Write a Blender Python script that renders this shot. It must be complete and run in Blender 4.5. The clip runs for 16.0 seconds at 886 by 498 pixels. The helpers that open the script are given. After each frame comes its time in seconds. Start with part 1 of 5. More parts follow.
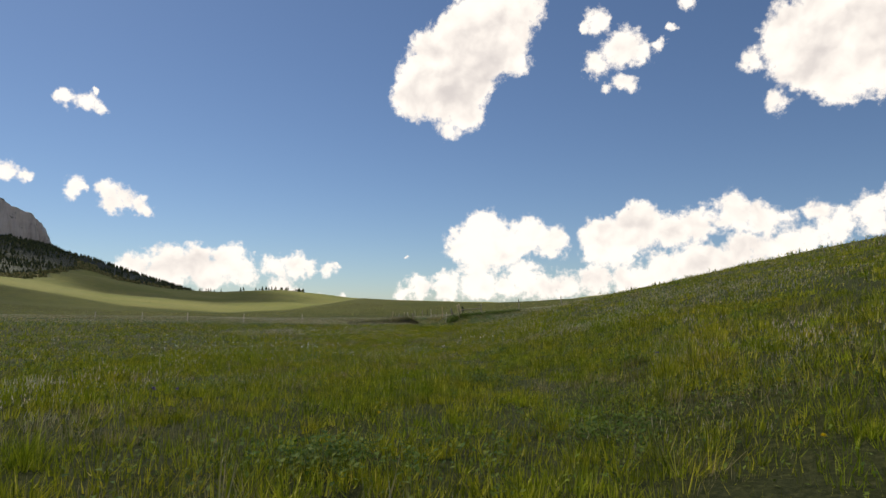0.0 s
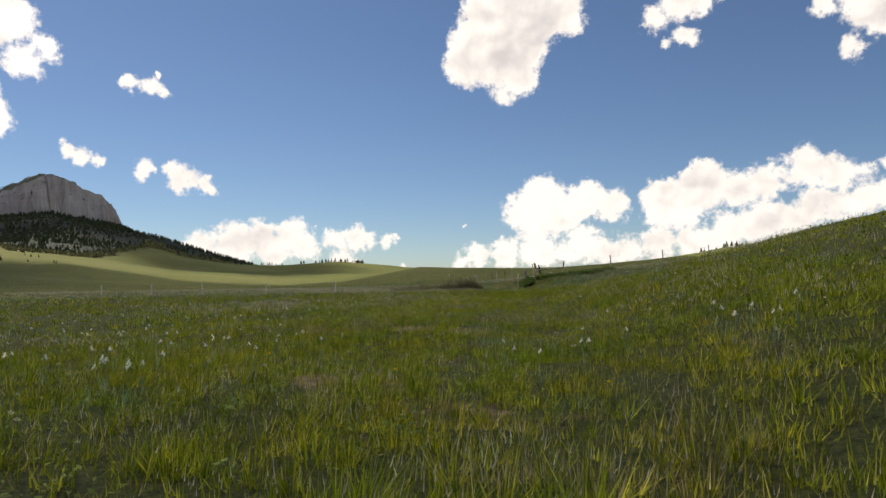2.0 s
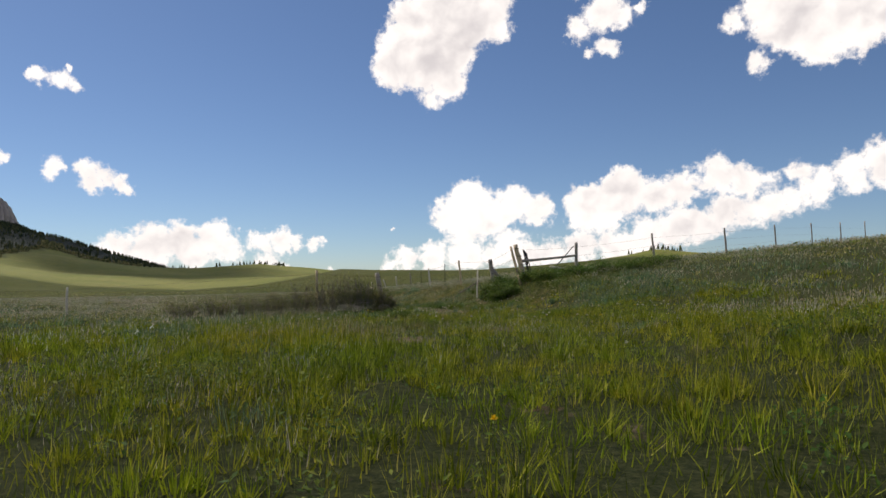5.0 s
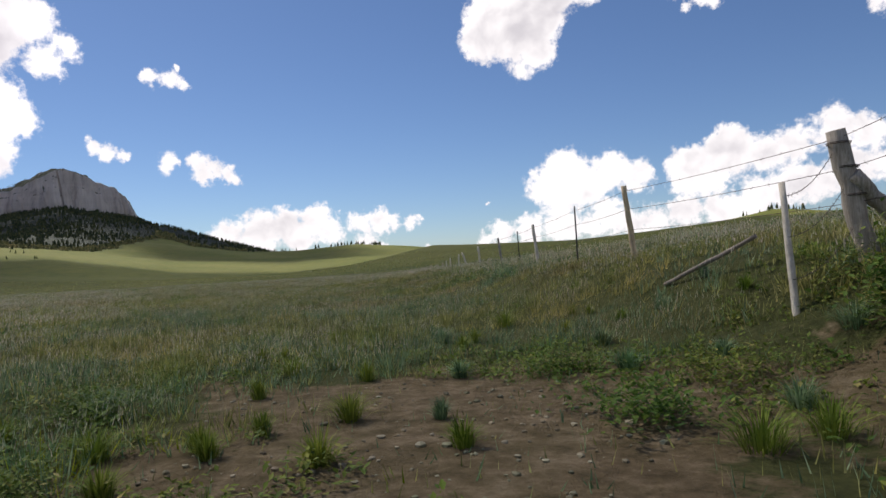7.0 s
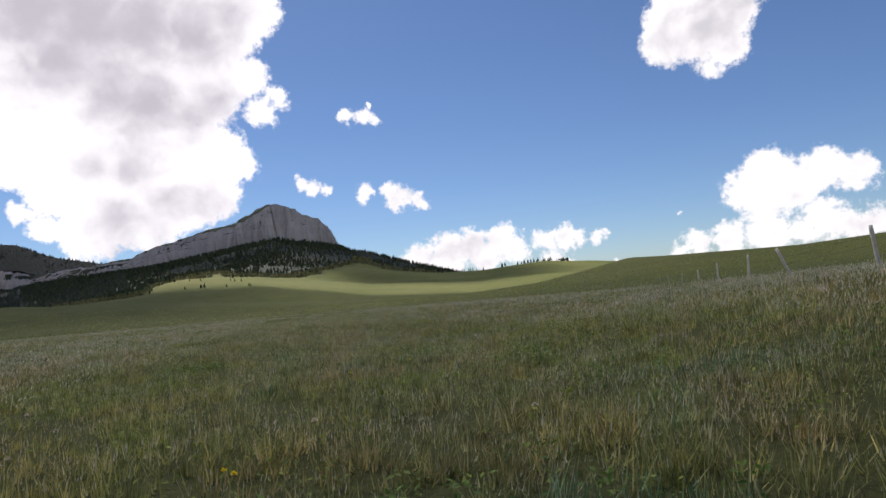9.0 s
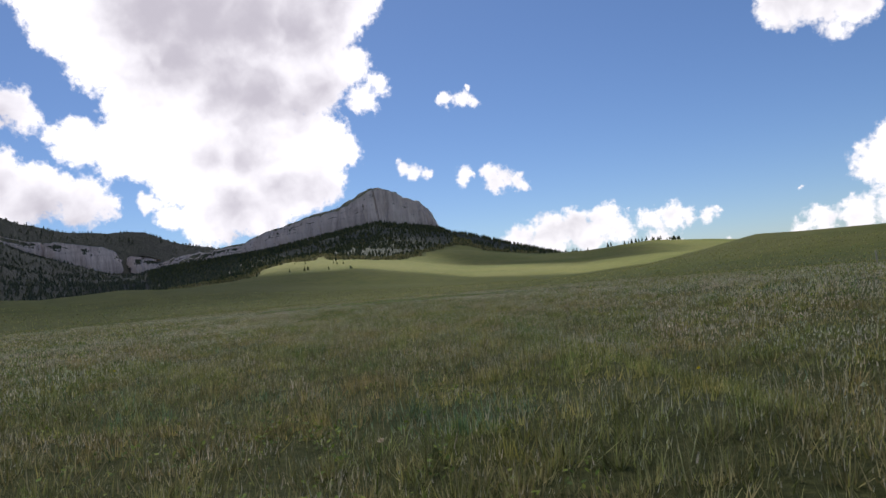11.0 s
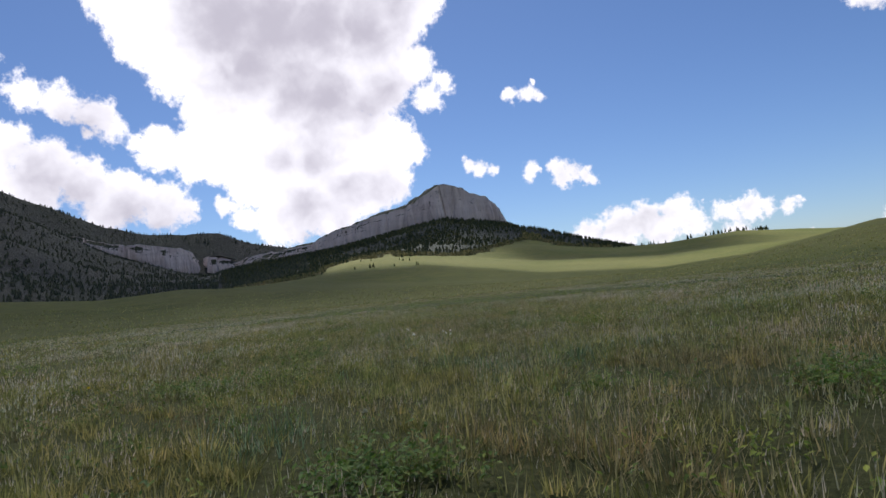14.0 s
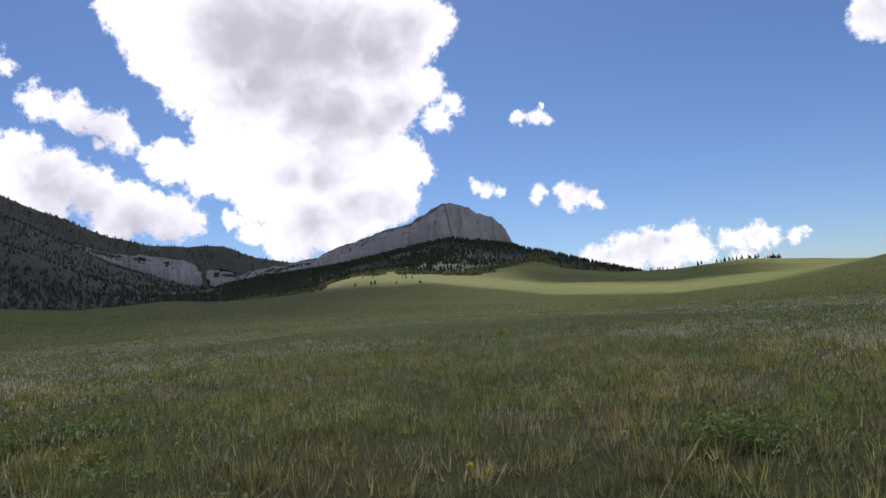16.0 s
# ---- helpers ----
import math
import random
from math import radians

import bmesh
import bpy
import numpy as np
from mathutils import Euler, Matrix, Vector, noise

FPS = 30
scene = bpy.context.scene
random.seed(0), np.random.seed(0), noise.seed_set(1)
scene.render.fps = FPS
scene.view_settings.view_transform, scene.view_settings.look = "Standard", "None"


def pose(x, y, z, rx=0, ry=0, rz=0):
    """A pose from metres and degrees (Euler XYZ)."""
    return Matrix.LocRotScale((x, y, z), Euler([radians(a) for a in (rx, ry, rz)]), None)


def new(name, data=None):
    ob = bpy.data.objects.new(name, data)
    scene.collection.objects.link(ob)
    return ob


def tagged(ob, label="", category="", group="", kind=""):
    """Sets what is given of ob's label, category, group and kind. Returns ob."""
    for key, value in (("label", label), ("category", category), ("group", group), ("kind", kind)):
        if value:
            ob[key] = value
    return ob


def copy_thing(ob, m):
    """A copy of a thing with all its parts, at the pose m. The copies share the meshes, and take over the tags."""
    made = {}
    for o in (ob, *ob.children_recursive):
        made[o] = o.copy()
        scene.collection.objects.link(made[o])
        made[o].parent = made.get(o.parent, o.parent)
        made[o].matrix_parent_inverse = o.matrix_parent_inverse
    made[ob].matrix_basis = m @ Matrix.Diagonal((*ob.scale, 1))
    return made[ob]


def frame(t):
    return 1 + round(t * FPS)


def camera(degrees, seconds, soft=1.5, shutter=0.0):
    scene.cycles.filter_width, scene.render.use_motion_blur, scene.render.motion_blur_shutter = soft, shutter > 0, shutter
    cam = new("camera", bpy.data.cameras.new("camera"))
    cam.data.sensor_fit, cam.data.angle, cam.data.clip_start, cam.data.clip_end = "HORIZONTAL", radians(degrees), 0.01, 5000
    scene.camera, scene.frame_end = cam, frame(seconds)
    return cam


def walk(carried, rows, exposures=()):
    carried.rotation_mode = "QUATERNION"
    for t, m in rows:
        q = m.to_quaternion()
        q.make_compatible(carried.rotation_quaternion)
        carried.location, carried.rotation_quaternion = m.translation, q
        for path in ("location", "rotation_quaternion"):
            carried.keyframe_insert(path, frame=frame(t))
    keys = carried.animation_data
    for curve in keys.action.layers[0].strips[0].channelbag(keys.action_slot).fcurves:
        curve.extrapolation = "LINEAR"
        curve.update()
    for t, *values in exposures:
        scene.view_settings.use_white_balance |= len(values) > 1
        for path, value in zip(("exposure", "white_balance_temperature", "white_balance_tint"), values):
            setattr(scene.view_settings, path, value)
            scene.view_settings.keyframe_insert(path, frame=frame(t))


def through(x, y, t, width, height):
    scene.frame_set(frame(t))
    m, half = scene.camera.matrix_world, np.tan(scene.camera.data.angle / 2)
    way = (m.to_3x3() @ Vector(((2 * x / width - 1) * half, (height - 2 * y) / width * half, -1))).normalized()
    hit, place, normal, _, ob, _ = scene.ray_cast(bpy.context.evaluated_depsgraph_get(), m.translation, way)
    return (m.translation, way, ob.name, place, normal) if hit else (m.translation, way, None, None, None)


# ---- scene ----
from math import cos, sin, tan, pi, hypot
from mathutils import Quaternion

# ---------------- camera ----------------
cam = camera(68.0, 16.0, soft=1.5, shutter=0.0)
# seconds, place, tilt, lean, turn
PATH = [
    (0, -0.00, -0.00, 1.00, 95.28, -0.68, 0.30),
    (0.5, -0.20, 4.49, 0.86, 94.78, 0.21, 0.70),
    (1, -0.39, 8.97, 0.71, 94.66, -0.52, 2.52),
    (1.5, -0.66, 13.44, 0.55, 94.61, -2.67, 5.57),
    (2, -1.12, 17.91, 0.39, 92.55, 0.89, 5.49),
    (2.5, -1.80, 22.39, 0.23, 93.98, 1.20, 4.66),
    (3, -2.68, 26.90, 0.10, 94.09, -0.66, 4.06),
    (3.5, -3.20, 31.60, 0.05, 92.45, -1.45, 1.71),
    (5.8, -1.30, 61.68, 0.44, 93.30, 3.80, -3.38),
    (6, -1.29, 63.77, 0.46, 93.85, 5.20, -3.24),
    (6.4, -1.43, 67.93, 0.44, 93.77, -0.77, -0.77),
    (6.5, -1.52, 68.88, 0.41, 92.72, 0.82, 0.45),
    (6.7, -1.78, 70.76, 0.32, 92.60, 1.86, 5.04),
    (7, -2.32, 73.50, 0.17, 90.82, 3.41, 7.71),
    (7.5, -3.51, 78.10, 0.03, 94.53, 0.58, 11.34),
    (8, -4.99, 82.60, 0.11, 95.05, 1.55, 14.71),
    (8.5, -6.79, 87.12, 0.15, 94.73, 2.23, 19.03),
    (9, -8.49, 91.13, 0.09, 93.59, 5.26, 23.92),
    (9.5, -10.35, 94.94, 0.16, 92.69, 4.62, 26.85),
    (12, -20.94, 112.01, -0.06, 93.37, 4.79, 36.31),
    (12.5, -23.37, 115.09, -0.14, 93.39, 2.57, 37.06),
    (13, -25.49, 117.98, -0.08, 94.34, 3.97, 38.60),
    (13.5, -27.89, 120.96, -0.07, 93.63, 7.17, 39.65),
    (14, -30.61, 124.14, -0.14, 93.16, 6.13, 38.69),
    (14.5, -33.23, 127.28, -0.19, 93.35, 4.58, 38.24),
    (15, -35.79, 130.76, -0.19, 92.78, 4.12, 37.57),
    (15.5, -38.24, 133.81, -0.31, 92.92, 3.68, 37.72),
    (16, -40.59, 136.98, -0.30, 94.93, 4.42, 39.00),
]
walk(cam, [(r[0], pose(*r[1:])) for r in PATH],
     exposures=[(0, 0.45, 7250, 11), (3.5, 0.45, 7200, 11), (6.0, 0.45, 6750, 14), (9.5, 0.45, 6450, 14), (16, 0.45, 6200, 16)])

# ---------------- sky and sun ----------------
SUN_AZ, SUN_EL = 50.0, 52.0          # azimuth counted to the left of +y
SKY = 0.064                          # brightness of the clear sky
world = bpy.data.worlds.new("sky")
scene.world = world
world.use_nodes = True
wn, wl = world.node_tree.nodes, world.node_tree.links
sky = wn.new("ShaderNodeTexSky")
sky.sky_type = "NISHITA"
sky.sun_disc = False
sky.sun_elevation = radians(SUN_EL)
sky.sun_rotation = radians(-SUN_AZ)
sky.altitude = 1400
sky.air_density, sky.dust_density, sky.ozone_density = 1.0, 0.7, 2.5

# fair-weather cumulus in the sky: heaps of puffs given as (azimuth, elevation, half-width in degrees)
PUFFS = {"lit": [], "backlit": []}


def puffs(kind, *rows):
    PUFFS[kind].extend(rows)


puffs("lit", (-4.5, 24.3, 2.7), (-6.8, 25.1, 1.5), (-2.3, 22.8, 3.4), (1.3, 22.1, 1.9), (2.5, 19.3, 2.4), (-0.3, 19.3, 3.0), (-1.3, 17.0, 1.8), (0.1, 15.5, 1.0), (-5.6, 21.4, 1.6), (3.5, 18.1, 1.6), (-4.3, 27.3, 3.0))
puffs("lit", (-13.0, 24.1, 1.2), (-11.8, 23.6, 0.6))
puffs("lit", (-15.4, 21.9, 1.6), (-13.2, 20.7, 1.3), (-17.0, 21.3, 1.0), (-12.1, 20.0, 0.6))
puffs("lit", (-15.5, 18.9, 1.0), (-14.1, 18.5, 0.6), (-18.5, 21.4, 0.6), (-19.2, 22.6, 0.4), (-20.5, 24.4, 0.7))
puffs("lit", (-30.1, 20.0, 3.4), (-33.5, 20.1, 3.2), (-28.3, 21.9, 1.8), (-25.3, 19.7, 1.0), (-27.1, 16.2, 1.0), (-31.2, 17.2, 1.8), (-34.0, 17.3, 1.6), (-36.8, 19.4, 3.0))
puffs("lit", (-3.1, 7.1, 1.8), (-1.7, 5.7, 2.0), (-4.4, 5.8, 2.1), (-7.1, 6.5, 1.7), (-8.9, 5.8, 1.6), (-2.4, 4.5, 1.6), (-5.6, 4.9, 1.5))
puffs("lit", (2.5, 1.8, 1.3), (4.1, 1.4, 0.8), (0.0, 2.1, 1.5), (-2.9, 2.4, 1.7), (-5.0, 2.2, 1.3), (-6.8, 2.6, 1.6), (-8.6, 2.2, 1.3), (-10.2, 2.3, 1.4), (-12.6, 2.7, 1.6), (-15.3, 2.7, 1.5), (-16.8, 2.9, 1.3), (-18.1, 3.4, 1.6), (-19.7, 3.6, 1.4), (-21.1, 4.2, 1.7), (-22.7, 4.3, 1.4), (-24.1, 4.9, 1.6), (-25.8, 5.0, 1.3), (-27.3, 5.5, 1.4), (-28.9, 5.7, 1.2), (-30.4, 6.1, 1.3), (-33.2, 6.7, 1.2), (-35.6, 7.3, 1.5))
puffs("lit", (-13.5, 5.9, 2.1), (-16.3, 7.0, 2.1), (-19.0, 6.6, 1.7), (-21.0, 7.3, 1.5), (-12.8, 4.6, 1.2), (-14.9, 5.3, 1.7))
puffs("lit", (-23.8, 7.8, 1.7), (-25.8, 7.4, 1.5), (-27.6, 7.6, 0.9), (-29.7, 7.7, 1.1), (-31.1, 7.1, 1.2), (-32.9, 7.8, 1.3), (-35.0, 8.0, 1.6))
puffs("lit", (23.2, 3.6, 1.7), (25.4, 3.1, 1.4), (26.9, 2.4, 1.2), (21.0, 3.5, 1.7), (18.4, 3.7, 1.7), (17.0, 3.0, 1.3), (22.9, 2.4, 1.4), (19.9, 2.5, 1.5), (25.2, 2.0, 1.2))
puffs("lit", (13.2, 3.8, 1.2), (14.7, 3.4, 1.1), (12.0, 3.5, 0.9), (10.4, 3.3, 0.7), (13.4, 3.1, 0.9), (9.6, 3.5, 0.4))
puffs("lit", (14.4, 1.7, 1.1), (13.2, 1.3, 0.8), (9.3, 0.8, 0.7), (10.7, 0.8, 0.8))
puffs("lit", (3.4, 4.5, 0.3), (16.4, 4.6, 0.2))
puffs("lit", (31.0, 15.7, 0.8), (29.6, 15.6, 0.8), (28.6, 15.3, 0.7), (29.0, 16.4, 0.4))
puffs("lit", (35.4, 10.1, 0.8), (34.2, 9.7, 0.9), (33.1, 9.3, 0.6))
puffs("lit", (30.1, 9.1, 0.8), (30.3, 8.3, 0.8), (29.5, 8.7, 0.5))
puffs("lit", (27.7, 8.8, 1.0), (26.6, 8.7, 1.0), (25.5, 8.1, 0.9), (24.9, 7.6, 0.6), (27.4, 8.1, 0.7))
puffs("backlit", (60.6, 23.9, 4.1), (53.7, 24.7, 6.0), (46.4, 24.3, 5.7), (41.3, 23.7, 3.8), (38.0, 23.7, 1.8), (58.5, 20.2, 3.2), (54.0, 19.5, 4.7), (48.2, 19.0, 4.8), (42.8, 18.3, 3.1), (39.0, 18.8, 1.8), (36.8, 17.2, 1.1), (38.5, 16.1, 1.3), (56.5, 16.1, 2.7), (64.4, 24.4, 1.8), (62.8, 22.9, 1.6))
puffs("backlit", (61.0, 13.2, 1.8), (62.8, 13.7, 0.8), (57.5, 12.6, 2.6), (52.9, 13.0, 4.1), (48.1, 12.9, 4.2), (43.2, 12.6, 3.2), (40.5, 11.9, 1.5), (54.0, 10.2, 2.1), (49.3, 10.1, 3.7), (44.9, 9.8, 3.2), (42.2, 9.7, 1.9), (54.7, 7.2, 1.4), (51.4, 7.3, 2.7), (47.5, 8.0, 2.7), (52.6, 5.9, 1.1))
puffs("backlit", (72.0, 19.5, 0.9), (70.1, 17.3, 1.4), (67.8, 16.7, 1.6), (65.5, 15.9, 1.6), (64.4, 14.8, 1.2), (66.3, 14.2, 0.6), (73.9, 20.0, 1.6))
puffs("backlit", (71.6, 13.7, 1.7), (69.1, 12.0, 2.0), (66.4, 10.7, 2.1), (63.7, 9.4, 2.2), (60.8, 8.8, 1.9), (70.6, 10.2, 2.2), (65.3, 8.0, 1.7), (59.3, 8.0, 1.0), (74.0, 12.2, 2.6), (74.7, 14.5, 1.8))
puffs("lit", (56.6, 8.3, 0.9), (55.6, 8.3, 0.7))
# soft grey hearts of the clouds that stand before the sun
HEARTS = [(55.0, 23.0, 3.4), (51.2, 23.0, 3.9), (47.4, 22.7, 3.4), (43.4, 22.2, 2.9), (40.3, 22.9, 2.0), (52.9, 20.0, 2.9), (55.4, 18.7, 1.7), (49.8, 18.1, 2.9), (47.5, 16.6, 2.5), (48.2, 15.1, 1.5), (42.0, 17.4, 1.6), (44.1, 15.9, 1.6), (48.5, 11.5, 1.7), (51.4, 11.9, 1.2), (45.9, 9.0, 1.5), (43.4, 8.9, 1.2), (49.3, 8.1, 1.9), (69.2, 11.0, 1.6), (67.4, 10.1, 1.6), (69.9, 11.8, 1.0), (66.3, 15.1, 1.6), (67.4, 15.5, 1.0), (63.6, 7.5, 1.7), (61.2, 7.4, 1.4), (49.6, 5.3, 1.2), (46.6, 6.2, 1.0)]
# clouds above and around the part that is looked at
rng = random.Random(12)
for _ in range(26):
    puffs("lit", (rng.uniform(80, 320), rng.uniform(6, 60), rng.uniform(3, 9)))


def sky_math(op, a, b=None, c=None, clamp=False):
    x = wn.new("ShaderNodeMath")
    x.operation, x.use_clamp = op, clamp
    for sock, val in zip(x.inputs, (a, b, c)):
        if isinstance(val, (int, float)):
            sock.default_value = val
        elif val is not None:
            wl.new(val, sock)
    return x.outputs[0]


def sky_noise(vec, scale, detail, rough):
    t = wn.new("ShaderNodeTexNoise")
    t.inputs["Scale"].default_value, t.inputs["Detail"].default_value, t.inputs["Roughness"].default_value = scale, detail, rough
    wl.new(vec, t.inputs["Vector"])
    return t


def sky_shift(vec, col, amount):
    """vec moved by a noise colour about its middle."""
    s, m = wn.new("ShaderNodeVectorMath"), wn.new("ShaderNodeVectorMath")
    s.operation, m.operation = "SUBTRACT", "MULTIPLY_ADD"
    wl.new(col, s.inputs[0])
    s.inputs[1].default_value = (0.5, 0.5, 0.5)
    wl.new(s.outputs[0], m.inputs[0])
    m.inputs[1].default_value = (amount,) * 3
    wl.new(vec, m.inputs[2])
    return m.outputs[0]


way = wn.new("ShaderNodeTexCoord").outputs["Generated"]
swell = sky_shift(way, sky_noise(way, 16, 3, 0.5).outputs["Color"], 0.035)
bent = sky_shift(swell, sky_noise(way, 60, 5, 0.6).outputs["Color"], 0.022)


def heap(rows):
    """How deep a direction lies in a heap of puffs: 1 in the middle of a puff, under 0 outside."""
    field = None
    for az, el, half in rows:
        a, e, size = radians(az), radians(el), 2 * sin(radians(half * 1.2) / 2)
        d = wn.new("ShaderNodeVectorMath")
        d.operation = "DISTANCE"
        wl.new(bent, d.inputs[0])
        d.inputs[1].default_value = (-sin(a) * cos(e), cos(a) * cos(e), sin(e))
        # depth in units of a three-degree puff, so that small ones stay shallow
        unit = min(max(size / 0.05, 0.5), 2.2)
        depth = sky_math("MULTIPLY_ADD", d.outputs["Value"], -unit / size, unit)
        field = depth if field is None else sky_math("SMOOTH_MAX", field, depth, 0.25)
    return field


billow = sky_noise(swell, 17, 4, 0.45).outputs["Fac"]
sunward = wn.new("ShaderNodeVectorMath")
sunward.operation = "ADD"
wl.new(swell, sunward.inputs[0])
sunward.inputs[1].default_value = (-0.004, 0.002, 0.012)
billow_up = sky_noise(sunward.outputs[0], 17, 4, 0.45).outputs["Fac"]
relief = sky_math("SUBTRACT", billow, billow_up)
roll_noise = sky_noise(swell, 4.2, 3, 0.4).outputs["Fac"]
tatter = sky_noise(way, 95, 6, 0.65).outputs["Fac"]


def sky_smooth(x, lo, hi):
    r = wn.new("ShaderNodeMapRange")
    r.interpolation_type = "SMOOTHSTEP"
    for sock, val in zip(("From Min", "From Max"), (lo, hi)):
        r.inputs[sock].default_value = val
    wl.new(x, r.inputs["Value"])
    return r.outputs["Result"]


def sky_mix(fac, a, b):
    x = wn.new("ShaderNodeMix")
    x.data_type = "RGBA"
    for sock, val in ((x.inputs["Factor"], fac), (x.inputs["A"], a), (x.inputs["B"], b)):
        if isinstance(val, tuple):
            sock.default_value = (*val, 1)
        else:
            wl.new(val, sock)
    return x.outputs["Result"]


def cloud_layer(rows, below, white, grey, lo, hi, lift, hearts=()):
    deep = heap(rows)
    if hearts:
        body = sky_math("MULTIPLY_ADD", roll_noise, 1.0, sky_math("ADD", heap(hearts), -0.5))
    else:
        body = sky_math("ADD", deep, sky_math("MULTIPLY_ADD", roll_noise, 3.2, -1.6))
    edge = sky_math("ADD", deep, sky_math("MULTIPLY_ADD", tatter, 0.62, -0.36))
    cover = sky_smooth(edge, 0.0, 0.26)
    body = sky_math("MULTIPLY_ADD", relief, -lift, body)
    return sky_mix(cover, below, sky_mix(sky_smooth(body, lo, hi), white, grey))


blue = wn.new("ShaderNodeMix")
blue.data_type, blue.blend_type = "RGBA", "MULTIPLY"
blue.inputs["Factor"].default_value = 1
wl.new(sky.outputs["Color"], blue.inputs["A"])
blue.inputs["B"].default_value = (SKY * 0.745, SKY * 0.875, SKY * 1.03, 1)
shown = cloud_layer(PUFFS["lit"], blue.outputs["Result"], (0.80, 0.79, 0.79), (0.50, 0.49, 0.515), -0.1, 2.0, 4.5)
shown = cloud_layer(PUFFS["backlit"], shown, (0.86, 0.85, 0.86), (0.43, 0.412, 0.452), -0.85, 1.3, 2.0, HEARTS)
wl.new(shown, wn["Background"].inputs["Color"])
wn["Background"].inputs["Strength"].default_value = 1.0

sun = new("sun", bpy.data.lights.new("sun", "SUN"))
sun.data.energy = 4.8
sun.data.angle = radians(1.4)
sun.data.color = (1.0, 0.96, 0.88)
SUN_DIR = Vector((-sin(radians(SUN_AZ)) * cos(radians(SUN_EL)), cos(radians(SUN_AZ)) * cos(radians(SUN_EL)), sin(radians(SUN_EL))))
sun.rotation_euler = SUN_DIR.to_track_quat("Z", "Y").to_euler()


# ---------------- material helpers ----------------
def material(name):
    m = bpy.data.materials.new(name)
    m.use_nodes = True
    n, l = m.node_tree.nodes, m.node_tree.links
    return m, n, l, n["Principled BSDF"]


def coords(n, l, scale=(1, 1, 1)):
    geo = n.new("ShaderNodeNewGeometry")
    mp = n.new("ShaderNodeMapping")
    mp.inputs["Scale"].default_value = scale
    l.new(geo.outputs["Position"], mp.inputs["Vector"])
    return mp.outputs["Vector"]


def noise_tex(n, l, vec, scale, detail=6, rough=0.55, distort=0.0):
    t = n.new("ShaderNodeTexNoise")
    t.inputs["Scale"].default_value = scale
    t.inputs["Detail"].default_value = detail
    t.inputs["Roughness"].default_value = rough
    t.inputs["Distortion"].default_value = distort
    l.new(vec, t.inputs["Vector"])
    return t.outputs["Fac"]


def ramp(n, l, fac, *stops):
    r = n.new("ShaderNodeValToRGB")
    els = r.color_ramp.elements
    while len(els) < len(stops):
        els.new(0.5)
    for e, (p, c) in zip(els, stops):
        e.position, e.color = p, (*c, 1)
    l.new(fac, r.inputs["Fac"])
    return r.outputs["Color"]


def mix(n, l, fac, a, b, kind="MIX"):
    x = n.new("ShaderNodeMix")
    x.data_type, x.blend_type = "RGBA", kind
    for sock, val in ((x.inputs["Factor"], fac), (x.inputs["A"], a), (x.inputs["B"], b)):
        if isinstance(val, (int, float)):
            sock.default_value = val
        elif isinstance(val, tuple):
            sock.default_value = (*val, 1)
        else:
            l.new(val, sock)
    return x.outputs["Result"]


def bump(n, l, bsdf, height, strength=0.4, dist=0.02):
    b = n.new("ShaderNodeBump")
    b.inputs["Strength"].default_value = strength
    b.inputs["Distance"].default_value = dist
    l.new(height, b.inputs["Height"])
    l.new(b.outputs["Normal"], bsdf.inputs["Normal"])


def random_of(n, which="Random Per Island"):
    if which == "Random":
        return n.new("ShaderNodeObjectInfo").outputs["Random"]
    return n.new("ShaderNodeNewGeometry").outputs["Random Per Island"]


# ---------------- mesh helpers ----------------
def mesh_np(name, verts, faces, mat=None, smooth=False):
    """A mesh from arrays; faces all have the same corner count."""
    me = bpy.data.meshes.new(name)
    verts = np.asarray(verts, np.float32)
    faces = np.asarray(faces, np.int32)
    k = faces.shape[1]
    me.vertices.add(len(verts))
    me.vertices.foreach_set("co", verts.ravel())
    me.loops.add(faces.size)
    me.loops.foreach_set("vertex_index", faces.ravel())
    me.polygons.add(len(faces))
    me.polygons.foreach_set("loop_start", np.arange(0, faces.size, k, dtype=np.int32))
    me.polygons.foreach_set("use_smooth", np.full(len(faces), smooth))
    me.update(calc_edges=True)
    if mat:
        me.materials.append(mat)
    return me


def part(name, bm, mat, parent=None, label=""):
    me = bpy.data.meshes.new(name)
    bm.to_mesh(me)
    bm.free()
    me.materials.append(mat)
    ob = new(name, me)
    ob.parent = parent
    if label:
        tagged(ob, label)
    return ob


def tube(bm, pts, radii, sides=8, seed=0, rough=0.0, cap=True):
    """A tapered round bar along points, in a bmesh, with an uneven skin."""
    rng = random.Random(seed)
    rings = []
    for i, p in enumerate(pts):
        p = Vector(p)
        a = Vector(pts[min(i + 1, len(pts) - 1)]) - Vector(pts[max(i - 1, 0)])
        a.normalize()
        side = a.orthogonal().normalized() if abs(a.z) > 0.9 else a.cross(Vector((0, 0, 1))).normalized()
        if abs(a.z) > 0.9:
            side = (Vector((1, 0, 0)) - a * a.x).normalized()
        other = a.cross(side)
        r = radii[i] if not isinstance(radii, (int, float)) else radii
        rings.append([bm.verts.new(p + (side * cos(2 * pi * k / sides) + other * sin(2 * pi * k / sides)) * r * (1 + rough * rng.uniform(-1, 1))) for k in range(sides)])
    for a, b in zip(rings, rings[1:]):
        for k in range(sides):
            f = bm.faces.new((a[k], a[(k + 1) % sides], b[(k + 1) % sides], b[k]))
            f.smooth = True
    if cap:
        bm.faces.new(rings[0][::-1])
        bm.faces.new(rings[-1])
    return rings


